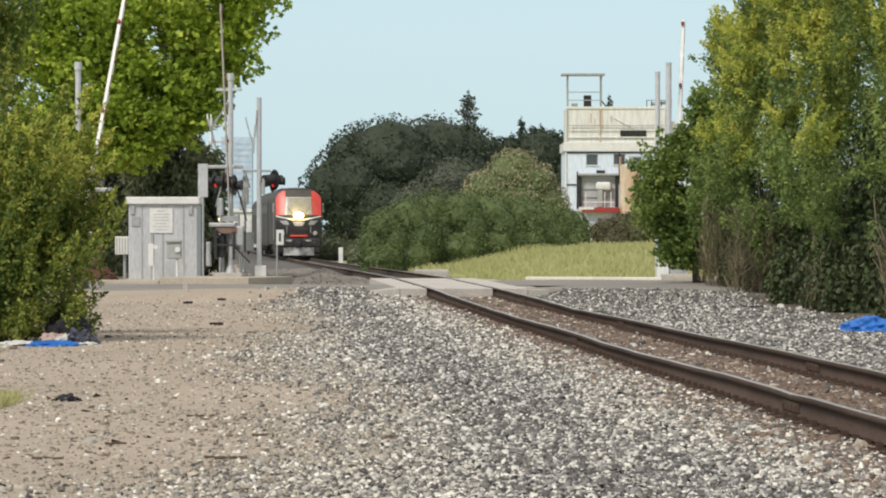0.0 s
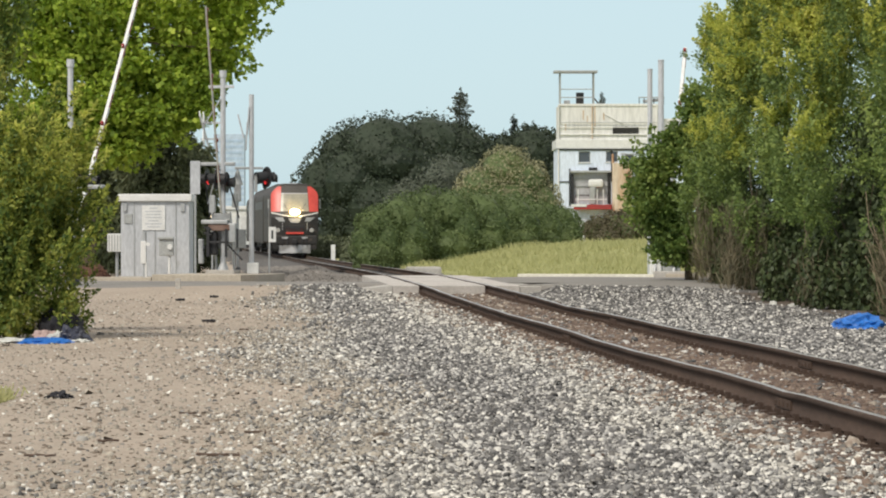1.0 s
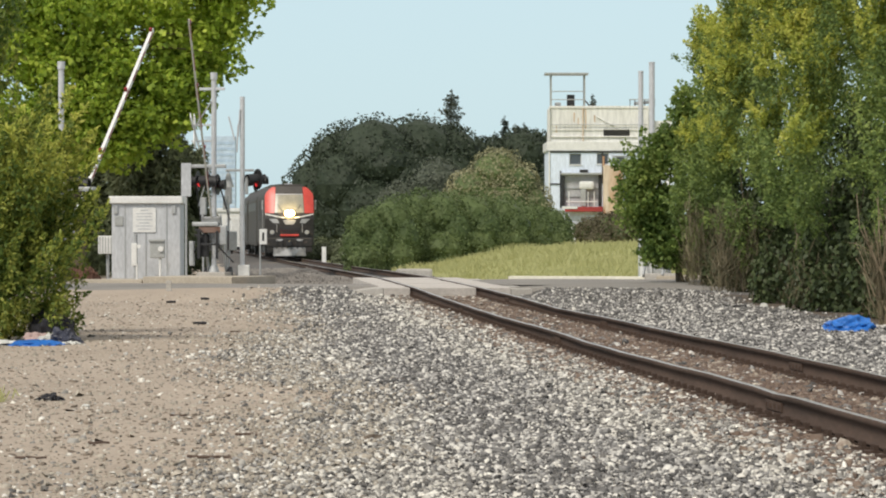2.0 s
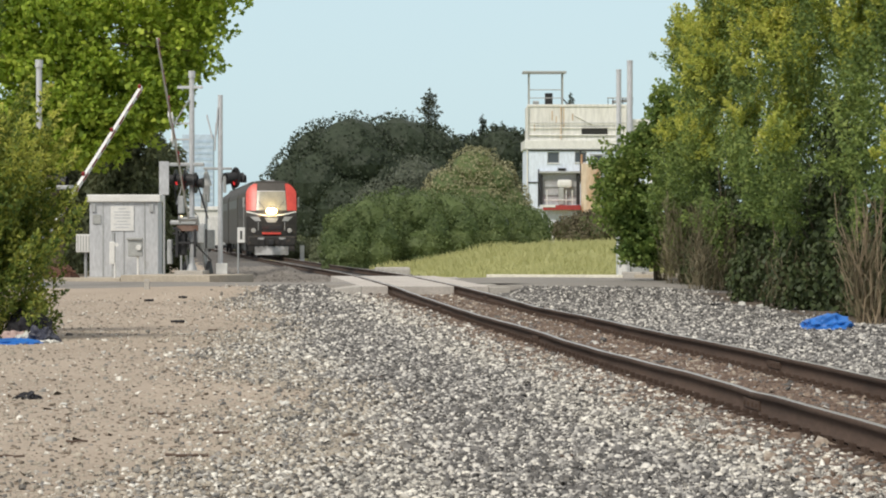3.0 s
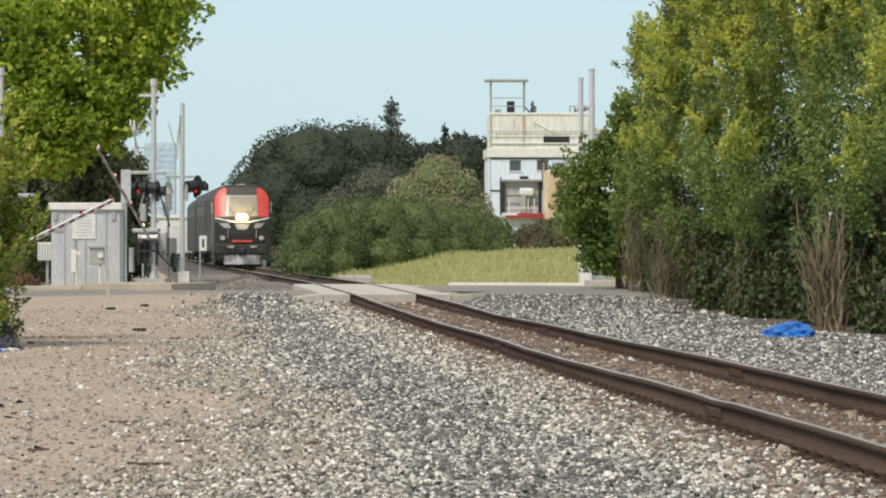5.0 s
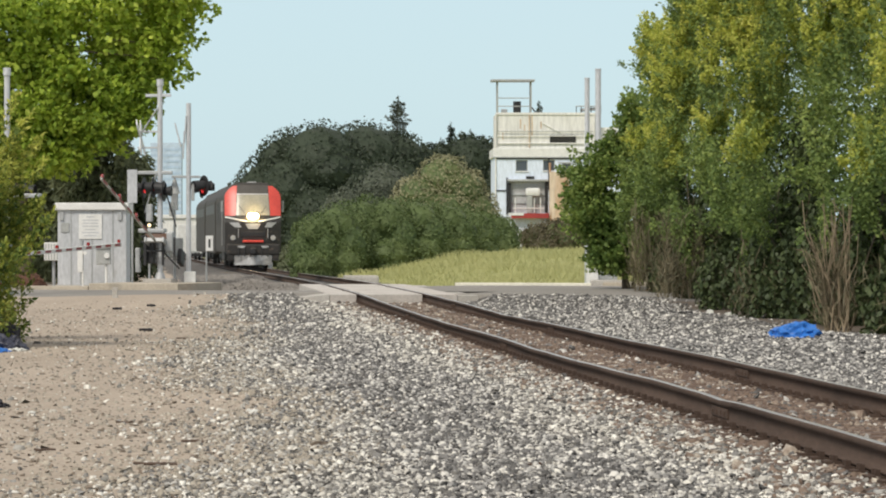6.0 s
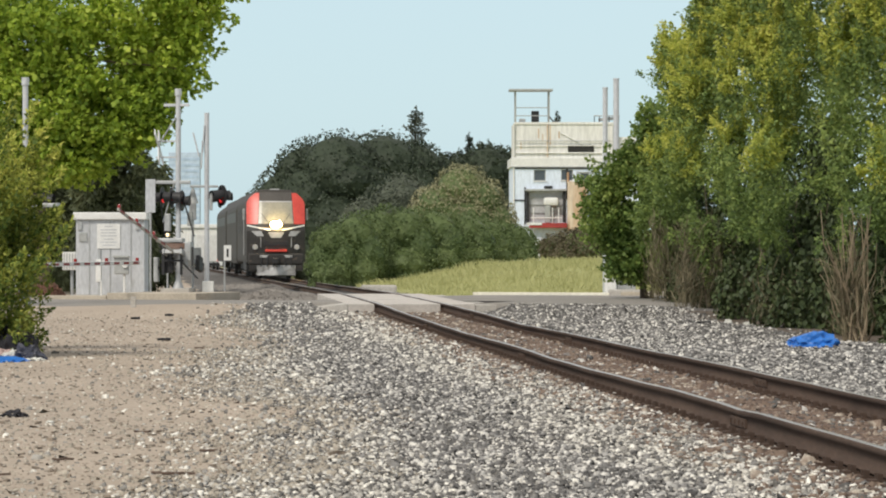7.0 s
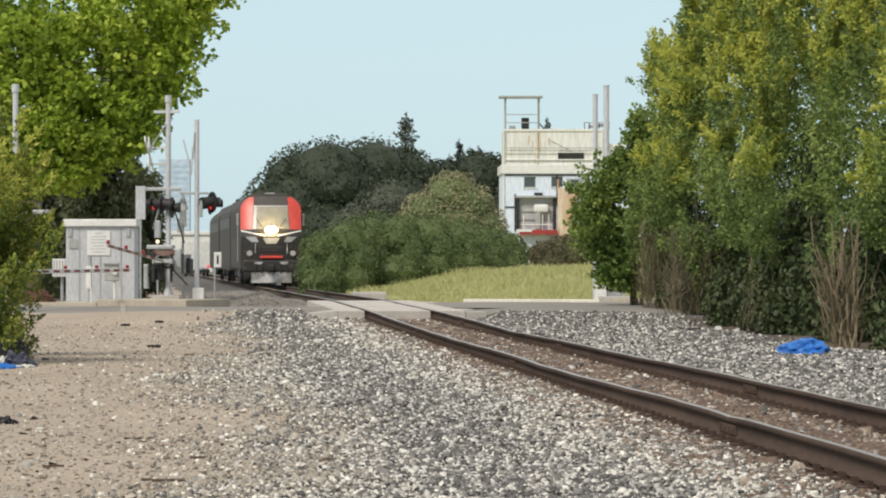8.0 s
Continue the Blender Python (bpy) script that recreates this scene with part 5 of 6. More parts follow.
    tank = thing("white_tank", pose(9.9, 262.0, gz(9.9, 262.0)), "small white upright tank in front of the plant", "tank")
    part("shell", cyl(B(), (0, 0, -0.1), (0, 0, 2.3), 0.55, 0.55, 20), WHITE, tank)
    part("lid", cyl(B(), (0, 0, 2.3), (0, 0, 2.5), 0.55, 0.15, 20), GALV, tank)


plant_building()

tower = thing("distant_tower", pose(-121.0, 2300.0, -1.0), "hazy blue distant office tower", "building")
boxpart("block", tower, HAZE, -8.0, 10.0, 0, 14, 0, 57, bevel=0.2)
for k in range(14):
    boxpart("window_band", tower, HAZE_DARK, -8.0, 10.0, -0.12, -0.05, 8 + 3.4 * k, 9.4 + 3.4 * k, bevel=0.0)
tower2 = thing("distant_tower", pose(-133.0, 2350.0, -1.0), "hazy pale distant office block", "building")
boxpart("block", tower2, HAZE, -7.0, 7.0, 0, 14, 0, 38, bevel=0.2)
for k in range(9):
    boxpart("window_band", tower2, HAZE_DARK, -7.0, 7.0, -0.12, -0.05, 5 + 3.4 * k, 6.4 + 3.4 * k, bevel=0.0)

shed = thing("far_warehouse", pose(-19.5, 420.0, -0.5), "long pale low warehouse far behind the crossing", "building")
boxpart("wall", shed, CREAM, -9, 1.6, 0, 12, -0.2, 4.0, bevel=0.05)
boxpart("roof", shed, WHITE, -9.2, 1.8, -0.2, 12.2, 4.0, 4.4, bevel=0.05)
for k in range(5):
    boxpart("door", shed, GREYBOX, -8 + 2 * k, -6.8 + 2 * k, -0.05, 0.0, -0.2, 2.6, bevel=0.02)


def vehicle(name, at, turn, paint, label, category, length, width, height, box_body):
    root = thing(name, pose(*at, 0, 0, turn), label, category)
    w, L = width / 2, length / 2
    bm = B()
    if box_body:
        box(bm, -w, w, -L, L, 0.75, height, bevel=0.05)
    else:
        side = [(-L, 0.3), (L, 0.3), (L, 0.85), (L * 0.55, 0.95), (L * 0.2, height), (-L * 0.7, height), (-L * 0.95, 0.95), (-L, 0.8)]
        loft(bm, [[(-w, y, z) for y, z in side], [(w, y, z) for y, z in side]])
    body = part("body", bm, paint, root)
    boxpart("bumper", root, BLACK, -w, w, -L - 0.08, -L + 0.05, 0.35, 0.6, bevel=0.03)
    boxpart("rear_window", root, DARKGLASS, -w * 0.75, w * 0.75, -L * 0.96 - 0.02, -L * 0.9, 0.98, height - 0.12, bevel=0.02)
    for sx in (-1, 1):
        boxpart("tail_light", root, RED_LAMP, sx * w * 0.86 - 0.1, sx * w * 0.86 + 0.1, -L - 0.03, -L + 0.03, 0.75, 1.0, bevel=0.02)
        for sy in (-0.62, 0.62):
            part("wheel", cyl(B(), (sx * w * 0.98, sy * L, 0.33), (sx * w * 0.8, sy * L, 0.33), 0.33, 0.33, 18), BLACK, root)
    return root


vehicle("delivery_truck", (-16.2, 345.0, gz(-16.2, 345.0)), 8, WHITE, "white box delivery truck waiting beyond the line", "truck", 5.5, 2.1, 3.1, True)
vehicle("parked_car", (-13.4, 352.0, gz(-13.4, 352.0)), 4, REDPAINT, "red parked car with lit tail lights", "car", 4.3, 1.75, 1.5, False)
vehicle("parked_car", (-15.5, 184.0, gz(-15.5, 184.0)), 70, GALV, "silver parked car behind the dark trees", "car", 4.3, 1.75, 1.45, False)
# ---- the train ----
T_BLACK = shade("train_black", (0.040, 0.036, 0.034), (0.020, 0.019, 0.018), 1.6, 12, 0.6, bump=0.05, stain=(0.12, 0.09, 0.07), stain_at=0.58)
T_GREY = shade("train_side_grey", (0.052, 0.044, 0.036), (0.030, 0.026, 0.022), 0.5, 8, 0.65, bump=0.03, stain=(0.075, 0.06, 0.048), stain_at=0.6)
T_RED = shade("train_red", (0.66, 0.085, 0.062), (0.54, 0.06, 0.048), 1.0, 14, 0.35, bump=0.02)
T_SILVER = shade("train_silver", (0.56, 0.56, 0.56), (0.34, 0.335, 0.33), 1.5, 14, 0.5, 0.3, bump=0.03, stain=(0.16, 0.13, 0.11), stain_at=0.6)
T_STRIPE = shade("train_white_stripe", (0.80, 0.79, 0.74), (0.66, 0.65, 0.60), 2, 20, 0.5, bump=0.02)
T_ROOF = shade("train_roof", (0.095, 0.087, 0.08), (0.06, 0.055, 0.05), 0.8, 10, 0.8, bump=0.05)
T_GLASS = shade("dusty_coach_glass", (0.05, 0.05, 0.052), (0.03, 0.03, 0.032), 1, 10, 0.5, bump=0.0)
# pale base colour paints sky reflection and headlight bloom onto the glass
W_GLASS = shade("sheen_windscreen", (0.36, 0.34, 0.27), (0.24, 0.23, 0.19), 1.2, 10, 0.22, bump=0.0)
HEADLIGHT = glow("headlight_beam", (1.0, 0.74, 0.34), 150.0)
# amber emission added to imitate the bloom around the lenses
HEAD_GLARE = glow("headlight_glare", (1.0, 0.66, 0.20), 1.5)
DITCH = glow("ditch_light", (0.40, 0.38, 0.34), 0.05)


def half_width(z):
    """Half width of the body at a height over the rail."""
    if z > 3.75:
        t = min((z - 3.75) / 0.75, 1.0)
        return 1.5 - 0.62 * t ** 2.2
    return 1.5 if z > 1.0 else 1.5 - 0.12 * (1.0 - z)


def nose_y(x, z):
    rake = 0.10 + 0.06 * max(1.6 - z, 0) if z < 2.45 else 0.10 + 0.50 * (z - 2.45) + 0.16 * max(z - 3.8, 0) ** 2
    return rake + 0.34 * (abs(x) / 1.5) ** 2.6


def nose_patch(name, parent, material, edges, z0, z1, lift=0.014, nz=10, nx=12, label=""):
    """A panel laid on the nose: edges(z) gives its two sides."""
    bm = B()
    rows, deep = [], []
    for i in range(nz + 1):
        z = z0 + (z1 - z0) * i / nz
        a, c = edges(z)
        xs = [a + (c - a) * k / nx for k in range(nx + 1)]
        rows.append([bm.verts.new((x, nose_y(x, z) - lift, z)) for x in xs])
        deep.append([bm.verts.new((x, nose_y(x, z) + 0.02, z)) for x in xs])
    for g, flip in ((rows, False), (deep, True)):
        for i in range(nz):
            for k in range(nx):
                q = (g[i][k], g[i][k + 1], g[i + 1][k + 1], g[i + 1][k])
                bm.faces.new(q[::-1] if flip else q)
    ring = lambda g: g[0] + [r[-1] for r in g[1:]] + g[-1][-2::-1] + [r[0] for r in g[-2:0:-1]]
    a, c = ring(rows), ring(deep)
    for i in range(len(a)):
        j = (i + 1) % len(a)
        bm.faces.new((a[j], a[i], c[i], c[j]))
    return part(name, bm, material, parent, label)


def bogie(root, y):
    fr = boxpart("truck_frame", root, T_BLACK, -1.12, 1.12, y - 1.9, y + 1.9, 0.42, 0.85, bevel=0.06)
    axles = []
    for dy in (-1.35, 1.35):
        bm = B()
        for sx in (-1, 1):
            cyl(bm, (sx * 0.69, 0, 0), (sx * 0.83, 0, 0), 0.5, 0.5, 22)
            cyl(bm, (sx * 0.67, 0, 0), (sx * 0.69, 0, 0), 0.54, 0.54, 22)
        cyl(bm, (-0.7, 0, 0), (0.7, 0, 0), 0.09)
        ax = part("wheelset", bm, T_BLACK, root)
        ax.matrix_basis = pose(0, y + dy, 0.5)
        axles.append(ax)
        for sx in (-1, 1):
            boxpart("axle_box", fr, T_BLACK, sx * 1.0 - 0.14, sx * 1.0 + 0.14, y + dy - 0.2, y + dy + 0.2, 0.3, 0.66, bevel=0.04)
    return axles


def locomotive(lit, label, nose_lamps=True):
    L = 21.8
    root = thing("locomotive", pose(0, 0, 0), label, "locomotive", "train")
    zs = [0.85] + list(np.linspace(0.95, 3.75, 22)) + list(np.linspace(3.8, 4.5, 9))
    nx = 18
    bm = B()
    rows = []
    for z in zs:
        w = half_width(z)
        xs = [-w + 2 * w * k / nx for k in range(nx + 1)]
        line = [(-w, L, z), (-w, 3.0, z)] + [(x, nose_y(x, z), z) for x in xs] + [(w, 3.0, z), (w, L, z)]
        rows.append([bm.verts.new(p) for p in line])
    n = len(rows[0])
    for a, c in zip(rows, rows[1:]):
        for k in range(n - 1):
            bm.faces.new((a[k], a[k + 1], c[k + 1], c[k]))
    for g in (rows[0], rows[-1]):
        for k in range(n // 2):
            q = [g[k], g[k + 1], g[n - 2 - k], g[n - 1 - k]]
            if len(set(q)) == 4:
                bm.faces.new(q)
            else:
                bm.faces.new(list(dict.fromkeys(q)))
    bm.faces.new([r[0] for r in rows] + [r[-1] for r in rows[::-1]])
    bmesh.ops.recalc_face_normals(bm, faces=bm.faces)
    part("body", bm, T_GREY, root, "dark grey locomotive body")
    # nose livery
    nose_patch("nose_mask", root, T_BLACK, lambda z: (-half_width(z) + 0.01, half_width(z) - 0.01), 0.9, 2.72, 0.010, 14, 18, "black nose")
    for sx in (-1, 1):
        side = lambda z, sx=sx: tuple(sorted((sx * (0.93 - 0.10 * max(z - 2.8, 0) / 1.6), sx * (half_width(z) - 0.004))))
        nose_patch("red_panel", root, T_RED, side, 2.80, 4.40, 0.016, 14, 6, "red nose flank")
        bm = B()
        r0, r1, r2, r3 = [], [], [], []
        for k in range(9):
            x = 0.30 + (1.48 - 0.30) * k / 8
            zc = 2.50 + 0.24 * (k / 8) ** 1.1
            r0.append((sx * x, nose_y(x, zc - 0.032) - 0.03, zc - 0.032))
            r1.append((sx * x, nose_y(x, zc + 0.032) - 0.03, zc + 0.032))
            r2.append((sx * x, nose_y(x, zc + 0.032) + 0.03, zc + 0.032))
            r3.append((sx * x, nose_y(x, zc - 0.032) + 0.03, zc - 0.032))
        loft(bm, [[r0[k], r1[k], r2[k], r3[k]] for k in range(9)])
        bmesh.ops.recalc_face_normals(bm, faces=bm.faces)
        part("stripe", bm, T_STRIPE, root, "white nose stripe")
        lampbox = lambda z, sx=sx: tuple(sorted((sx * (0.62 + 0.5 * (z - 2.18)), sx * (0.98 + 1.1 * (z - 2.18)))))
        nose_patch("lamp_panel", root, T_SILVER, lampbox, 2.18, 2.44, 0.022, 4, 5, "silver lamp panel")
        dl = part("ditch_light", cyl(B(), (sx * 1.06, nose_y(1.06, 1.62) - 0.10, 1.62), (sx * 1.06, nose_y(1.06, 1.62) + 0.1, 1.62), 0.13, 0.15, 18), T_SILVER, root, "round ditch light")
        part("lens", cyl(B(), (sx * 1.06, nose_y(1.06, 1.62) - 0.115, 1.62), (sx * 1.06, nose_y(1.06, 1.62) - 0.09, 1.62), 0.10, 0.10, 18), DITCH if lit else T_SILVER, dl)
        mir = boxpart("mirror", root, T_SILVER, sx * 1.62 - 0.06, sx * 1.62 + 0.06, 1.35, 1.5, 3.0, 3.6, bevel=0.03, label="upright rear-view mirror")
        boxpart("bracket", mir, T_BLACK, min(sx * 1.46, sx * 1.58), max(sx * 1.46, sx * 1.58), 1.42, 1.46, 3.25, 3.3, bevel=0.0)
        boxpart("cab_window", root, T_GLASS, sx * 1.5 - 0.012, sx * 1.5 + 0.012, 2.4, 3.3, 2.9, 3.6, bevel=0.005)
        boxpart("cab_door", root, T_BLACK, sx * 1.5 - 0.014, sx * 1.5 + 0.014, 3.6, 4.4, 1.2, 3.5, bevel=0.005)
        for k in range(5):
            boxpart("side_grille", root, T_BLACK, sx * 1.5 - 0.016, sx * 1.5 + 0.016, 6.0 + 2.8 * k, 8.2 + 2.8 * k, 2.4, 3.6, bevel=0.005)
        rodpart("grab_rail", root, T_SILVER, (sx * 1.54, 4.55, 1.2), (sx * 1.54, 4.55, 3.0), 0.02)
    nose_patch("chin_panel", root, T_SILVER, lambda z: (-0.25 - 0.6 * (z - 2.1), 0.25 + 0.6 * (z - 2.1)), 2.1, 2.38, 0.02, 4, 6, "silver chin panel")
    nose_patch("windscreen", root, W_GLASS, lambda z: (-0.90 + 0.09 * max(z - 2.8, 0) / 1.6, 0.90 - 0.09 * max(z - 2.8, 0) / 1.6), 2.82, 3.98, 0.020, 10, 12, "raked windscreen with sky sheen painted in")
    nose_patch("brow", root, T_ROOF, lambda z: (-0.82, 0.82), 4.0, 4.44, 0.022, 6, 10, "dark grey brow")
    for sx in (-1, 1):
        bm = cyl(B(), (sx * 0.40, nose_y(0.4, 2.88) - 0.04, 2.88), (sx * 0.74, nose_y(0.74, 3.35) - 0.04, 3.35), 0.011)
        part("wiper", bm, T_BLACK, root)
    y = nose_y(0, 2.75) - 0.06
    hl = boxpart("headlight", root, T_BLACK, -0.36, 0.36, y, nose_y(0, 2.75) + 0.2, 2.62, 2.90, bevel=0.05, label="twin headlight case")
    # glowing disc behind the lenses stands in for their glare
    bm = B()
    bmesh.ops.create_cone(bm, cap_ends=True, segments=32, radius1=0.22, radius2=0.25, depth=0.04, matrix=pose(0, y - 0.01, 2.77) @ Matrix.Diagonal((1.3, 1, 0.72, 1)) @ pose(0, 0, 0, 90, 0, 0))
    part("reflector", bm, HEAD_GLARE if lit else T_SILVER, hl, "amber glowing disc that imitates headlight glare" if lit else "")
    for sx in (-1, 1):
        bm = B()
        bmesh.ops.create_uvsphere(bm, u_segments=20, v_segments=12, radius=1.0, matrix=pose(sx * 0.12, y - 0.09, 2.79) @ Matrix.Diagonal((0.15, 0.15, 0.14, 1)))
        part("lens", bm, HEADLIGHT if lit else T_SILVER, hl, "blazing warm headlight lens" if lit else "", True)
    nose_patch("windscreen_frame", root, T_SILVER, lambda z: (-0.84, 0.84), 3.93, 3.99, 0.026, 2, 10, "thin pale windscreen frame")
    for sx in (-1, 1):
        rodpart("handrail", root, T_SILVER, (sx * 0.78, nose_y(0.78, 2.0) - 0.07, 1.62), (sx * 0.78, nose_y(0.78, 2.0) - 0.07, 2.12), 0.018, seg=8)
        boxpart("step", root, T_BLACK, sx * 1.18 - 0.2, sx * 1.18 + 0.2, 0.02, 0.4, 0.42, 0.50, bevel=0.01)
        boxpart("corner_box", root, T_BLACK, sx * 1.2 - 0.17, sx * 1.2 + 0.17, 0.0, 0.35, 0.50, 0.74, bevel=0.03)
        boxpart("buffer_plate", root, T_SILVER, sx * 0.62 - 0.2, sx * 0.62 + 0.2, -0.075, 0.1, 1.08, 1.2, bevel=0.02)
    boxpart("grille", root, BLACK, -0.62, 0.62, nose_y(0, 1.8) - 0.03, 0.3, 1.68, 1.95, bevel=0.02, label="dark nose grille")
    boxpart("red_bar", root, T_RED, -0.56, 0.56, -0.10, 0.3, 1.38, 1.50, bevel=0.03, label="red anticlimber bar")
    boxpart("anticlimber", root, T_BLACK, -1.40, 1.40, -0.05, 1.4, 0.72, 1.30, bevel=0.08, label="black anticlimber")
    for k in range(6):
        rodpart("air_hose", root, BLACK, (-0.75 + 0.3 * k, -0.06, 1.15), (-0.78 + 0.31 * k, -0.14, 0.62), 0.03)
    cp = boxpart("coupler", root, BLACK, -0.16, 0.16, -0.55, 0.3, 0.78, 1.05, bevel=0.05)
    boxpart("knuckle", cp, BLACK, -0.2, 0.12, -0.72, -0.5, 0.76, 1.08, bevel=0.06)
    bm = B()
    loft(bm, [[(-1.0, 0.12, 0.18), (0, -0.12, 0.18), (1.0, 0.12, 0.18), (1.0, 0.35, 0.18), (-1.0, 0.35, 0.18)], [(-1.0, 0.05, 0.70), (0, -0.05, 0.70), (1.0, 0.05, 0.70), (1.0, 0.35, 0.70), (-1.0, 0.35, 0.70)]])
    bmesh.ops.recalc_face_normals(bm, faces=bm.faces)
    part("pilot", bm, T_SILVER, root, "silver pilot plough")
    boxpart("roof_deck", root, T_ROOF, -0.86, 0.86, 2.2, L - 0.3, 4.49, 4.58, bevel=0.03)
    for k in range(5):
        boxpart("roof_hatch", root, T_ROOF, -0.6, 0.6, 4.0 + 3.4 * k, 6.2 + 3.4 * k, 4.58, 4.62, bevel=0.015)
    boxpart("horn", root, T_SILVER, -0.25, 0.25, 2.5, 2.9, 4.58, 4.64, bevel=0.02)
    boxpart("fuel_tank", root, T_BLACK, -1.35, 1.35, 7.5, 14.0, 0.35, 0.95, bevel=0.1)
    return root, bogie(root, 3.6) + bogie(root, 18.0)


def coach(label):
    L = 25.9
    root = thing("passenger_coach", pose(0, 0, 0), label, "coach", "train")
    outline = [(half_width(z) if z < 4.55 else 0.7, z) for z in [0.75, 1.0, 2.0, 3.0, 3.75, 4.0, 4.2, 4.35, 4.5, 4.75]]
    ring = [(w, z) for w, z in outline] + [(-w, z) for w, z in outline[::-1]]
    bm = loft(B(), [[(x, 0.0, z) for x, z in ring], [(x, L, z) for x, z in ring]])
    bmesh.ops.recalc_face_normals(bm, faces=bm.faces)
    part("body", bm, T_GREY, root, "dark grey coach body")
    for sx in (-1, 1):
        boxpart("window_band", root, T_GLASS, sx * 1.5 - 0.012, sx * 1.5 + 0.012, 1.5, L - 1.5, 3.1, 3.65, bevel=0.005)
    boxpart("gangway", root, T_BLACK, -0.6, 0.6, -0.45, 0.0, 1.1, 3.5, bevel=0.03)
    boxpart("roof_duct", root, T_ROOF, -0.5, 0.5, 2.0, L - 2.0, 4.75, 4.85, bevel=0.03)
    return root, bogie(root, 3.2) + bogie(root, L - 3.2)


loco, loco_axles = locomotive(True, "diesel locomotive with red nose flanks and blazing headlight, rolling in")
coach_a, axles_a = coach("dark grey passenger coach behind the locomotive")
coach_b = copy_thing(coach_a, pose(0, 0, 0))
TRAIN = [(loco, 0.0), (coach_a, 22.5), (coach_b, 49.2)]


# ---- litter and small things on the ground ----
TARP = shade("blue_tarp", (0.03, 0.19, 0.62), (0.02, 0.12, 0.42), 3, 30, 0.4, bump=0.1)
CLOTH_DARK = shade("dark_rag", (0.035, 0.034, 0.04), (0.015, 0.015, 0.018), 8, 40, 0.9, bump=0.3)
PAPER = shade("dirty_white_plastic", (0.72, 0.72, 0.68), (0.50, 0.49, 0.45), 6, 40, 0.5, bump=0.1)
PINK = shade("faded_pink_cloth", (0.50, 0.38, 0.35), (0.36, 0.26, 0.24), 6, 40, 0.8, bump=0.2)


def crumple(name, at, rx, ry, h, material, label, category, seed, rough=0.35, sub=None, parent=None):
    """A crumpled heap of sheet or cloth."""
    rng = np.random.default_rng(seed)
    bm = B()
    bmesh.ops.create_icosphere(bm, subdivisions=4, radius=1.0)
    for v in bm.verts:
        p = v.co
        n = noise.noise(Vector((p.x * 1.7 + seed, p.y * 1.7, p.z * 1.7))) + 0.6 * noise.noise(Vector((p.x * 4.1 + seed, p.y * 4.1, p.z * 4.1))) + 0.35 * abs(noise.noise(Vector((p.x * 8.5, p.y * 8.5 + seed, p.z * 8.5))))
        q = p * (1 + rough * n)
        v.co = Vector((q.x * rx, q.y * ry, max(q.z, -0.15) * h))
    if parent is not None:
        ob = part(name, bm, material, parent, label)
        ob.matrix_basis = pose(*at, 0, 0, 0)
        return ob
    ob = part(name, bm, material, None, label)
    ob.matrix_basis = pose(*at)
    return tagged(ob, label, category)


def on(x, y, dz=0.0):
    return (x, y, gz(x, y) + dz)


crumple("blue_tarp", on(6.52, 61.0), 0.42, 0.5, 0.22, TARP, "crumpled bright blue tarpaulin on the ballast", "tarpaulin", 3, 0.3)
crumple("blue_tarp", on(-5.4, 54.8), 0.4, 0.5, 0.07, TARP, "flat bright blue tarpaulin lying on dirt", "tarpaulin", 5, 0.25)
crumple("plastic_sheet", on(-5.95, 54.9), 0.32, 0.45, 0.06, PAPER, "pale torn plastic sheet on the dirt", "litter", 6, 0.5)
crumple("rubbish_bag", on(-5.25, 55.9), 0.27, 0.3, 0.33, CLOTH_DARK, "dark crumpled rubbish bag beside the bush", "rubbish bag", 7, 0.6)
crumple("rubbish_bag", on(-5.06, 55.3), 0.2, 0.2, 0.17, shade("navy_plastic", (0.05, 0.055, 0.08), (0.03, 0.03, 0.045), 6, 40, 0.4, bump=0.2), "small dark blue rubbish bag", "rubbish bag", 8, 0.6)
crumple("pink_rag", on(-5.45, 55.6), 0.22, 0.2, 0.14, PINK, "faded pink rag among the rubbish", "rag", 9, 0.5)
crumple("white_wrapper", on(-5.3, 55.4), 0.12, 0.15, 0.13, PAPER, "crumpled white bag among the rubbish", "litter", 18, 0.6)
crumple("rubbish_bag", on(-5.42, 56.2), 0.2, 0.25, 0.36, CLOTH_DARK, "dark crumpled rubbish bag beside the bush", "rubbish bag", 19, 0.7)
crumple("white_wrapper", on(-4.95, 55.0), 0.12, 0.15, 0.04, PAPER, "white wrapper lying on the dirt", "litter", 10, 0.6)
crumple("dark_rag", on(-3.58, 37.7), 0.11, 0.16, 0.055, CLOTH_DARK, "small black rag lying on the dirt", "rag", 11, 0.7)
crumple("white_stone", on(-1.07, 35.8), 0.05, 0.06, 0.03, PAPER, "small white stone among the gravel", "stone", 12, 0.3)
crumple("white_stone", on(-1.13, 36.1), 0.025, 0.04, 0.02, PAPER, "small white stone among the gravel", "stone", 13, 0.3)
crumple("white_stone", on(6.75, 79.0, 0.03), 0.075, 0.09, 0.085, PAPER, "white lump of rubbish at the hedge's foot", "litter", 14, 0.3)
crumple("white_wrapper", on(7.0, 77.5, 0.02), 0.12, 0.15, 0.06, PAPER, "pale wrapper at the hedge's foot", "litter", 15, 0.5)
crumple("white_stone", on(-2.95, 52.0), 0.05, 0.07, 0.035, PAPER, "small pale stone on the dirt", "stone", 16, 0.3)
crumple("white_stone", on(-3.1, 36.0), 0.035, 0.05, 0.025, PAPER, "small pale stone on the dirt", "stone", 17, 0.3)
rng = random.Random(12)
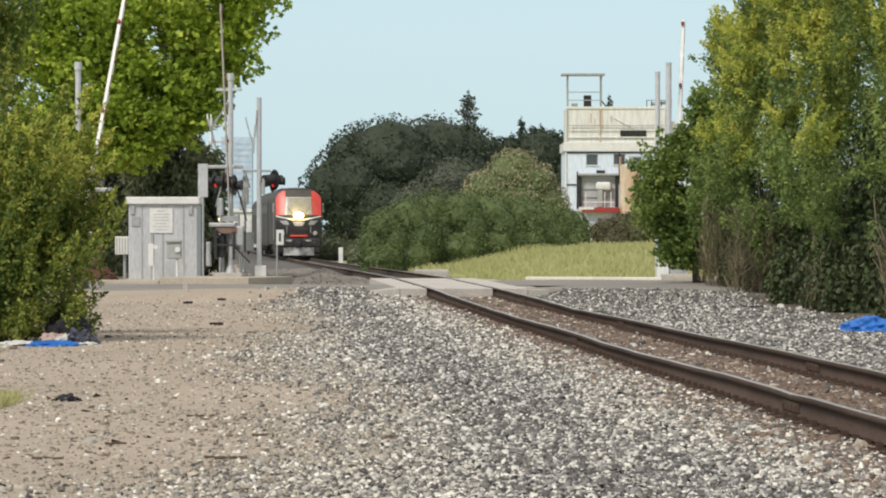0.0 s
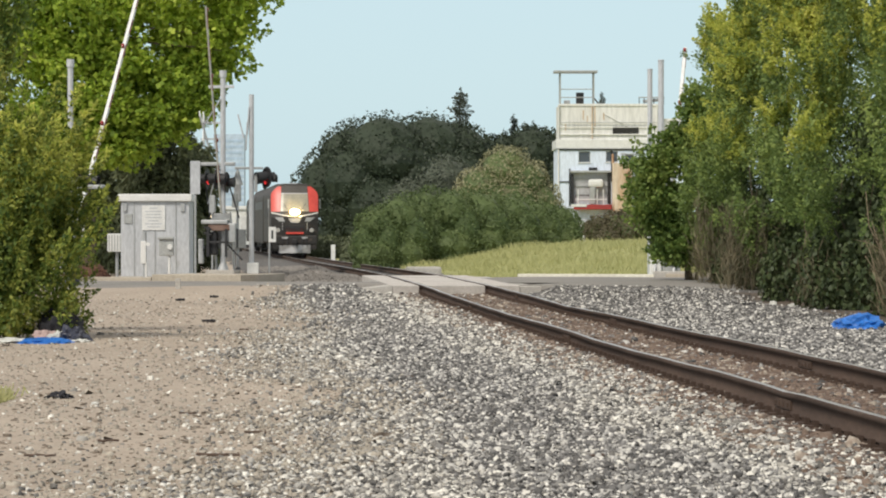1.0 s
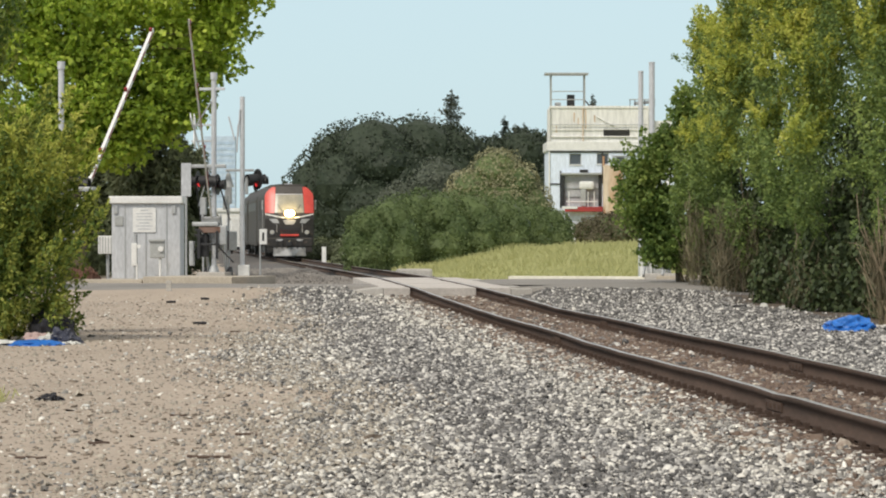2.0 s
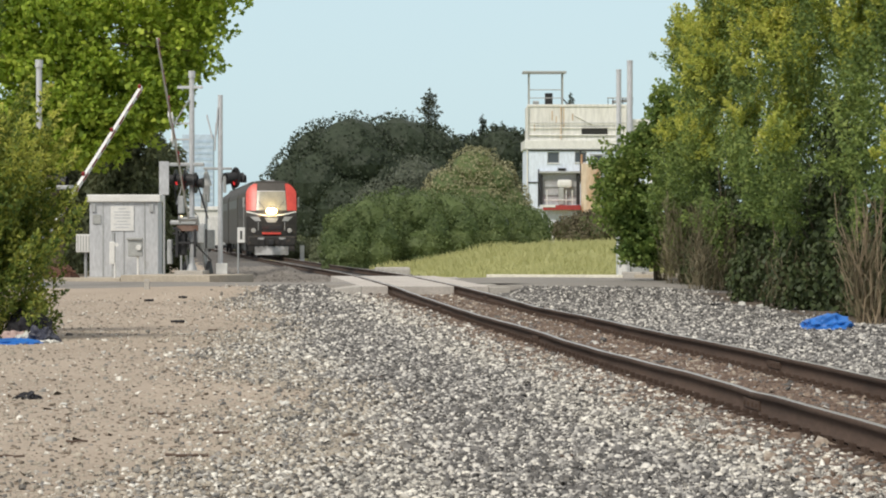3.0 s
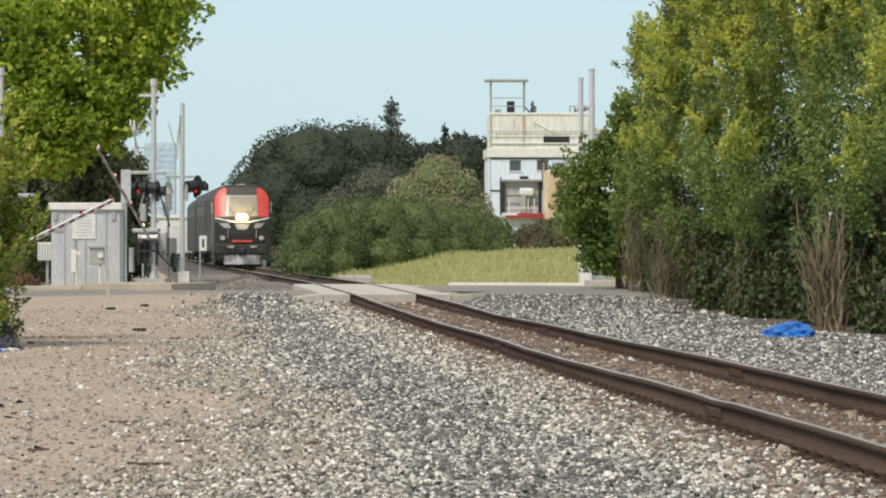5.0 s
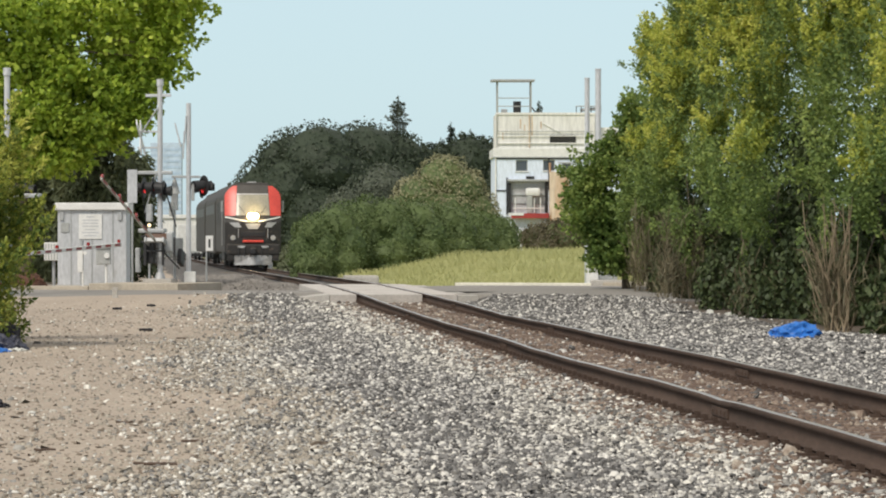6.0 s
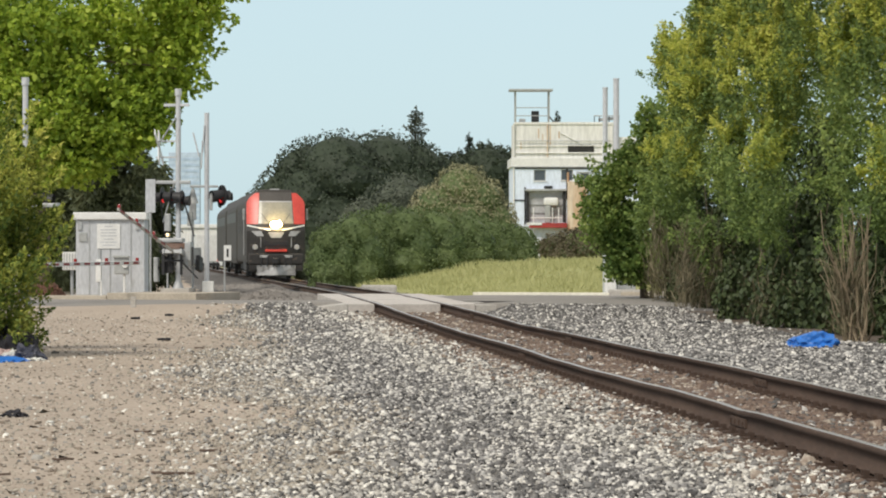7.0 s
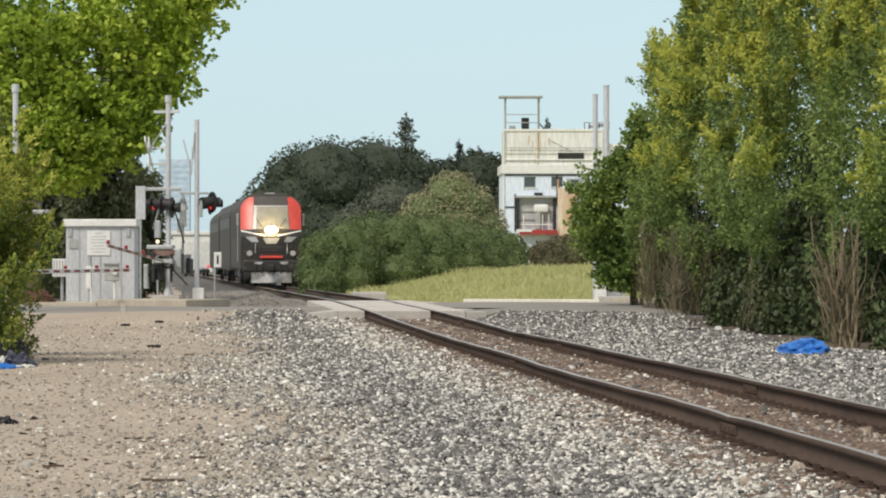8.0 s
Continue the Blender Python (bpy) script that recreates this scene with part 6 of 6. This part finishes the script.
for x, y, ln, w, turn in ((-5.58, 86.5, 0.20, 0.06, 10), (-4.92, 88.0, 0.19, 0.055, 4), (-3.78, 66.0, 0.22, 0.045, -6), (2.05, 50.2, 0.42, 0.03, 8), (2.2, 46.0, 0.13, 0.06, 20), (6.15, 78.5, 0.42, 0.07, 3), (-1.35, 30.0, 0.2, 0.02, 4), (-2.4, 29.0, 0.16, 0.02, 9), (-2.75, 27.5, 0.22, 0.016, -6), (-3.0, 62.0, 0.14, 0.03, 2), (1.1, 27.0, 0.1, 0.03, 5), (-1.5, 27.3, 0.3, 0.02, -3), (-0.3, 41.0, 0.15, 0.03, 5), (-2.1, 33.5, 0.14, 0.02, 12)):
    bm = B()
    for k in range(3):
        a = Vector((-ln / 2 + ln * k / 3, rng.uniform(-0.02, 0.02), rng.uniform(0, 0.012) + w * 0.4))
        c = Vector((-ln / 2 + ln * (k + 1) / 3, rng.uniform(-0.02, 0.02), rng.uniform(0, 0.012) + w * 0.4))
        cyl(bm, a, c, w * rng.uniform(0.4, 0.6), w * rng.uniform(0.3, 0.55), 7)
    ob = part("wood_scrap", bm, CLOTH_DARK if w > 0.04 else TIE, None)
    ob.matrix_basis = pose(*on(x, y, 0.0), 0, 0, turn)
    tagged(ob, "dark weathered scrap of wood on the ground", "wood scrap", "wood scraps on the ground")
# ---- ballast, ties and loose stones ----
# a shard: a three-sided block with a smaller, slanted top
CHIP = np.array([[1.15, -0.15, -0.6], [-0.75, 1.0, -0.6], [-0.65, -1.05, -0.6], [0.8, 0.1, 0.75], [-0.45, 0.7, 0.7], [-0.5, -0.7, 0.8]])
CHIP_F = np.array([[3, 4, 5], [0, 1, 4], [0, 4, 3], [1, 2, 5], [1, 5, 4], [2, 0, 3], [2, 3, 5]])


def stones(name, rng, x, y, z, size, material, label, flat=0.7):
    n = len(x)
    jit = CHIP[None] + rng.uniform(-0.38, 0.38, (n, 6, 3))
    jit = jit * (np.stack([rng.uniform(0.7, 1.35, n), rng.uniform(0.7, 1.3, n), rng.uniform(0.42, 0.85, n) * flat / 0.7], 1) * size[:, None] * 0.5)[:, None, :]
    ax, az = rng.normal(0, 0.42, n), rng.uniform(0, 6.28, n)
    c, s = np.cos(ax)[:, None], np.sin(ax)[:, None]
    px, py, pz = jit[:, :, 0], jit[:, :, 1] * c - jit[:, :, 2] * s, jit[:, :, 1] * s + jit[:, :, 2] * c
    c, s = np.cos(az)[:, None], np.sin(az)[:, None]
    v = np.stack([px * c - py * s + x[:, None], px * s + py * c + y[:, None], pz + z[:, None]], 2).reshape(-1, 3)
    f = (CHIP_F[None] + (np.arange(n) * 6)[:, None, None]).reshape(-1, 3)
    return tagged(raw(name, v, f, material), label, "gravel", kind="stuff")


def soil_edge(y):
    return -4.4 + 0.5 * np.sin(y * 0.19 + 1.0) + 0.3 * np.sin(y * 0.71) + 0.022 * (y - 50)


def in_view(x, y, pad=0.8):
    """The stretch of the plan that the camera passes over."""
    return (x > -0.116 * y - pad) & (x < 0.136 * y + pad)


def ballast():
    rng = np.random.default_rng(21)
    parts = []
    for y0, y1, dens, sz in ((20, 32, 560, 0.033), (32, 48, 330, 0.036), (48, 70, 185, 0.044), (70, 93, 105, 0.052)):
        w = 0.27 * y1 + 2
        n = int((y1 - y0) * w * dens)
        y = rng.uniform(y0, y1, n)
        x = rng.uniform(-0.125 * y1 - 1, 0.14 * y1 + 1, n)
        off = x - track_x(y)
        lim = soil_edge(y)
        soft = rng.normal(0, 0.6, n)
        keep = in_view(x, y) & (off + soft > lim) & (off < 5.5 + 0.012 * (y - 64) + rng.normal(0, 0.25, n)) & ((np.abs(off) > np.where(off < 0, np.where(y < 48, 1.12, 1.3), 1.15) + rng.normal(0, 0.25, n)))
        a, q = road_ab(x, y)
        keep &= (q < -0.5) | (np.abs(off) < 1.4)
        keep &= ~((y > 90) & (np.abs(off) < 2.2))
        x, y = x[keep], y[keep]
        parts.append((x, y, np.full(len(x), sz) * rng.lognormal(0, 0.2, len(x))))
    x, y, s = (np.concatenate([p[i] for p in parts]) for i in range(3))
    off = x - track_x(y)
    right = off > 1.0
    band = step(-3.95, -3.3, off + 0.15 * np.sin(y * 0.5)) * (1 - step(-2.4, -1.8, off + 0.2 * np.sin(y * 0.37 + 2)))
    dark = ~right & (rng.random(len(x)) < 0.15 + 0.75 * band)
    dusty = ~right & ~dark & (rng.random(len(x)) < 0.6 * (1 - step(0.0, 1.3, off - soil_edge(y))))
    for pick, nm, mat, lab in ((~right & ~dark & ~dusty, "ballast_stones", STONE, "loose pale cream and grey crushed-stone ballast"), (dusty, "dusty_ballast_stones", DUSTY_STONE, "dusty tan stones along the edge of the dirt"), (dark, "dark_ballast_stones", GREY_STONE, "band of darker grey crushed-stone ballast"), (right, "grey_ballast_stones", GREY_STONE, "loose grey ballast between track and hedge")):
        k = int(pick.sum())
        stones(nm, rng, x[pick], y[pick], ground_z(x[pick], y[pick]) + s[pick] * rng.uniform(-0.1, 0.55, k), s[pick], mat, lab)
    # rust-stained stones between the rails and along them
    n = 26000
    y = 20 + 72 * rng.random(n) ** 1.2
    off = rng.uniform(-1.75, 1.5, n)
    x = track_x(y) + off
    keep = in_view(x, y) & (y < 90.2) & (rng.random(n) < np.where(np.abs(off) < 1.2, 1.0, 0.75)) & (np.abs(np.abs(off) - 0.755) > 0.10)
    x, y = x[keep], y[keep]
    s = 0.040 * rng.lognormal(0, 0.3, len(x))
    pick = rng.random(len(x)) < 0.8
    stones("rusty_ballast_stones", rng, x[pick], y[pick], ground_z(x[pick], y[pick]) + s[pick] * 0.25, s[pick], RUSTY_STONE, "rust-stained stones between the rails")
    pick = ~pick
    stones("clean_ballast_stones", rng, x[pick], y[pick], ground_z(x[pick], y[pick]) + s[pick] * 0.25, s[pick], GREY_STONE, "grey stones scattered between the rails")
    # pebbles on the dirt
    n = 20000
    y = 20 + 70 * rng.random(n) ** 1.3
    x = rng.uniform(-0.125, 0.03, n) * y - 0.5
    off = x - track_x(y)
    a, q = road_ab(x, y)
    keep = in_view(x, y) & (off < soil_edge(y) + 0.8) & (q < -0.4)
    x, y = x[keep], y[keep]
    s = 0.019 * rng.lognormal(0, 0.5, len(x))
    pick = rng.random(len(x)) < 0.72
    stones("pebbles", rng, x[pick], y[pick], ground_z(x[pick], y[pick]) + s[pick] * 0.12, s[pick], DUSTY_STONE, "scattered small tan pebbles on the bare dirt")
    pick = ~pick
    stones("pebbles", rng, x[pick], y[pick], ground_z(x[pick], y[pick]) + s[pick] * 0.12, s[pick], STONE, "scattered small pale and grey pebbles on the bare dirt")
    n = 9000
    y = 20 + 70 * rng.random(n) ** 1.3
    x = rng.uniform(-0.125, 0.03, n) * y - 0.5
    keep = in_view(x, y) & (x - track_x(y) < soil_edge(y) + 1.2) & (road_ab(x, y)[1] < -0.4)
    x, y = x[keep], y[keep]
    s = 0.024 * rng.lognormal(0, 0.45, len(x))
    stones("dirt_clods", rng, x, y, ground_z(x, y) + s * 0.1, s, PEBBLE, "brown clods and wood chips on the dirt", 0.4)
    # gravel heap beyond the road, and the shoulder of the line there
    n = 14000
    y = rng.uniform(112, 190, n)
    off = rng.normal(0, 2.2, n)
    x = track_x(y) + off
    keep = (road_ab(x, y)[1] > ROAD_W + 1.7) & (off < 2.2) & (off > -3.6) & (np.abs(off) > 1.3)
    x, y = x[keep], y[keep]
    s = 0.06 * rng.lognormal(0, 0.25, len(x))
    stones("shoulder_stones", rng, x, y, ground_z(x, y) + s * 0.1, s, HEAP, "grey ballast stones along the far line")
    n = 5600
    r, an = np.sqrt(rng.random(n)), rng.uniform(0, 6.28, n)
    x, y = -3.7 + 1.7 * r * np.cos(an), 116.2 + 2.2 * r * np.sin(an)
    s = 0.05 * rng.lognormal(0, 0.25, n)
    stones("gravel_heap", rng, x, y, ground_z(x, y) + 0.36 * (1 - r ** 1.8) * (1 + 0.2 * np.sin(x * 5)), s, HEAP, "low heap of grey ballast beside the line")
    n = 2600
    r, an = np.sqrt(rng.random(n)), rng.uniform(0, 6.28, n)
    x, y = -10.7 + 0.75 * r * np.cos(an), 121.0 + 1.2 * r * np.sin(an)
    s = 0.09 * rng.lognormal(0, 0.4, n)
    stones("bark_heap", rng, x, y, ground_z(x, y) + 0.55 * (1 - r ** 2) * (1 + 0.2 * np.sin(x * 6)), s, shade("red_bark", (0.17, 0.085, 0.055), (0.08, 0.04, 0.03), 3, 20, 0.95), "heap of red-brown bark and dead brush", 0.5)


def ties():
    """Wooden ties under the rails, each with its plates."""
    rng = random.Random(3)
    bm = box(B(), -1.28, 1.28, -0.11, 0.11, -0.16, 0.0, bevel=0.012)
    tie = part("tie", bm, TIE, railway)
    bm = B()
    for sx in (-1, 1):
        box(bm, sx * 0.755 - 0.17, sx * 0.755 + 0.17, -0.09, 0.09, 0.0, 0.018)
        for dx in (-0.10, 0.10):
            for dy in (-0.05, 0.05):
                box(bm, sx * 0.755 + dx - 0.018, sx * 0.755 + dx + 0.018, dy - 0.016, dy + 0.016, 0.018, 0.055)
    plate = part("tie_plate", bm, RAIL, railway)
    y, k = 16.0, 0
    while y < 90.0:
        m = pose(float(track_x(y)), y, float(rail_z(y)) - 0.184 + rng.uniform(-0.006, 0.0), 0, 0, math.degrees(math.atan(0.0545)) + rng.uniform(-1, 1))
        for src in (tie, plate):
            if k:
                ob = new(src.name.split(".")[0], src.data)
                ob.parent = railway
            else:
                ob = src
            ob.matrix_basis = m
        k += 1
        y += 0.51


def joint_bars():
    """Bolted bars at the rail joints."""
    bm = B()
    for sx in (-1, 1):
        box(bm, sx * 0.022 - 0.010, sx * 0.022 + 0.010, -0.45, 0.45, -0.135, -0.058, bevel=0.004)
        for k in range(4):
            box(bm, sx * 0.036 - 0.008, sx * 0.036 + 0.008, -0.345 + 0.23 * k - 0.018, -0.345 + 0.23 * k + 0.018, -0.115, -0.080)
    first = part("joint_bar", bm, RAIL, railway)
    k = 0
    for side, y0 in ((-1, 32.0), (1, 41.0)):
        for j in range(3):
            y = y0 + 20.0 * j
            if y > 89:
                continue
            ob = first if k == 0 else new("joint_bar", first.data)
            ob.parent = railway
            ob.matrix_basis = pose(float(track_x(y)) + side * 0.755, y, float(rail_z(y)) + float(sway(y, side)), 0, 0, math.degrees(math.atan(0.0545)))
            k += 1


ballast()
ties()
joint_bars()


def motions():
    """All that moves: the train rolls in, its wheels turn, the gate arms come down."""
    def run(y):
        return pose(float(track_x(y)), y, float(rail_z(y)), 0, 0, track_turn(y))

    def place(t):
        return 258.0 - 7.95 * t
    for car, back in TRAIN:
        walk(car, [(t * 0.5, run(place(t * 0.5) + back)) for t in range(17)])
    for ax in loco_axles[:2]:
        at = ax.matrix_basis.translation.copy()
        walk(ax, [(k / 15, pose(at.x, at.y, at.z, 7.95 * k / 15 / 0.5 * 57.3, 0, 0)) for k in range(121)])
    for arm, rows in ((near_arm, [(0, 60), (1, 50), (2.5, 31.5), (3.5, 22), (4.5, 13.2), (5.25, 6.5), (6, 1.5), (6.5, 0.3), (8, 0)]),
                      (far_arm, [(0, 80), (1, 73), (2.5, 60), (3.5, 47), (4.5, 29), (5.5, 19), (6.5, 13), (7.5, 8), (8, 4)]),
                      (right_arm, [(0, 76), (1, 58), (2.5, 36), (4, 18), (5.5, 6), (7, 0.5), (8, 0)])):
        walk(arm, [(t, pose(0, 0, 1.05, a, 0, 0)) for t, a in rows])


motions()
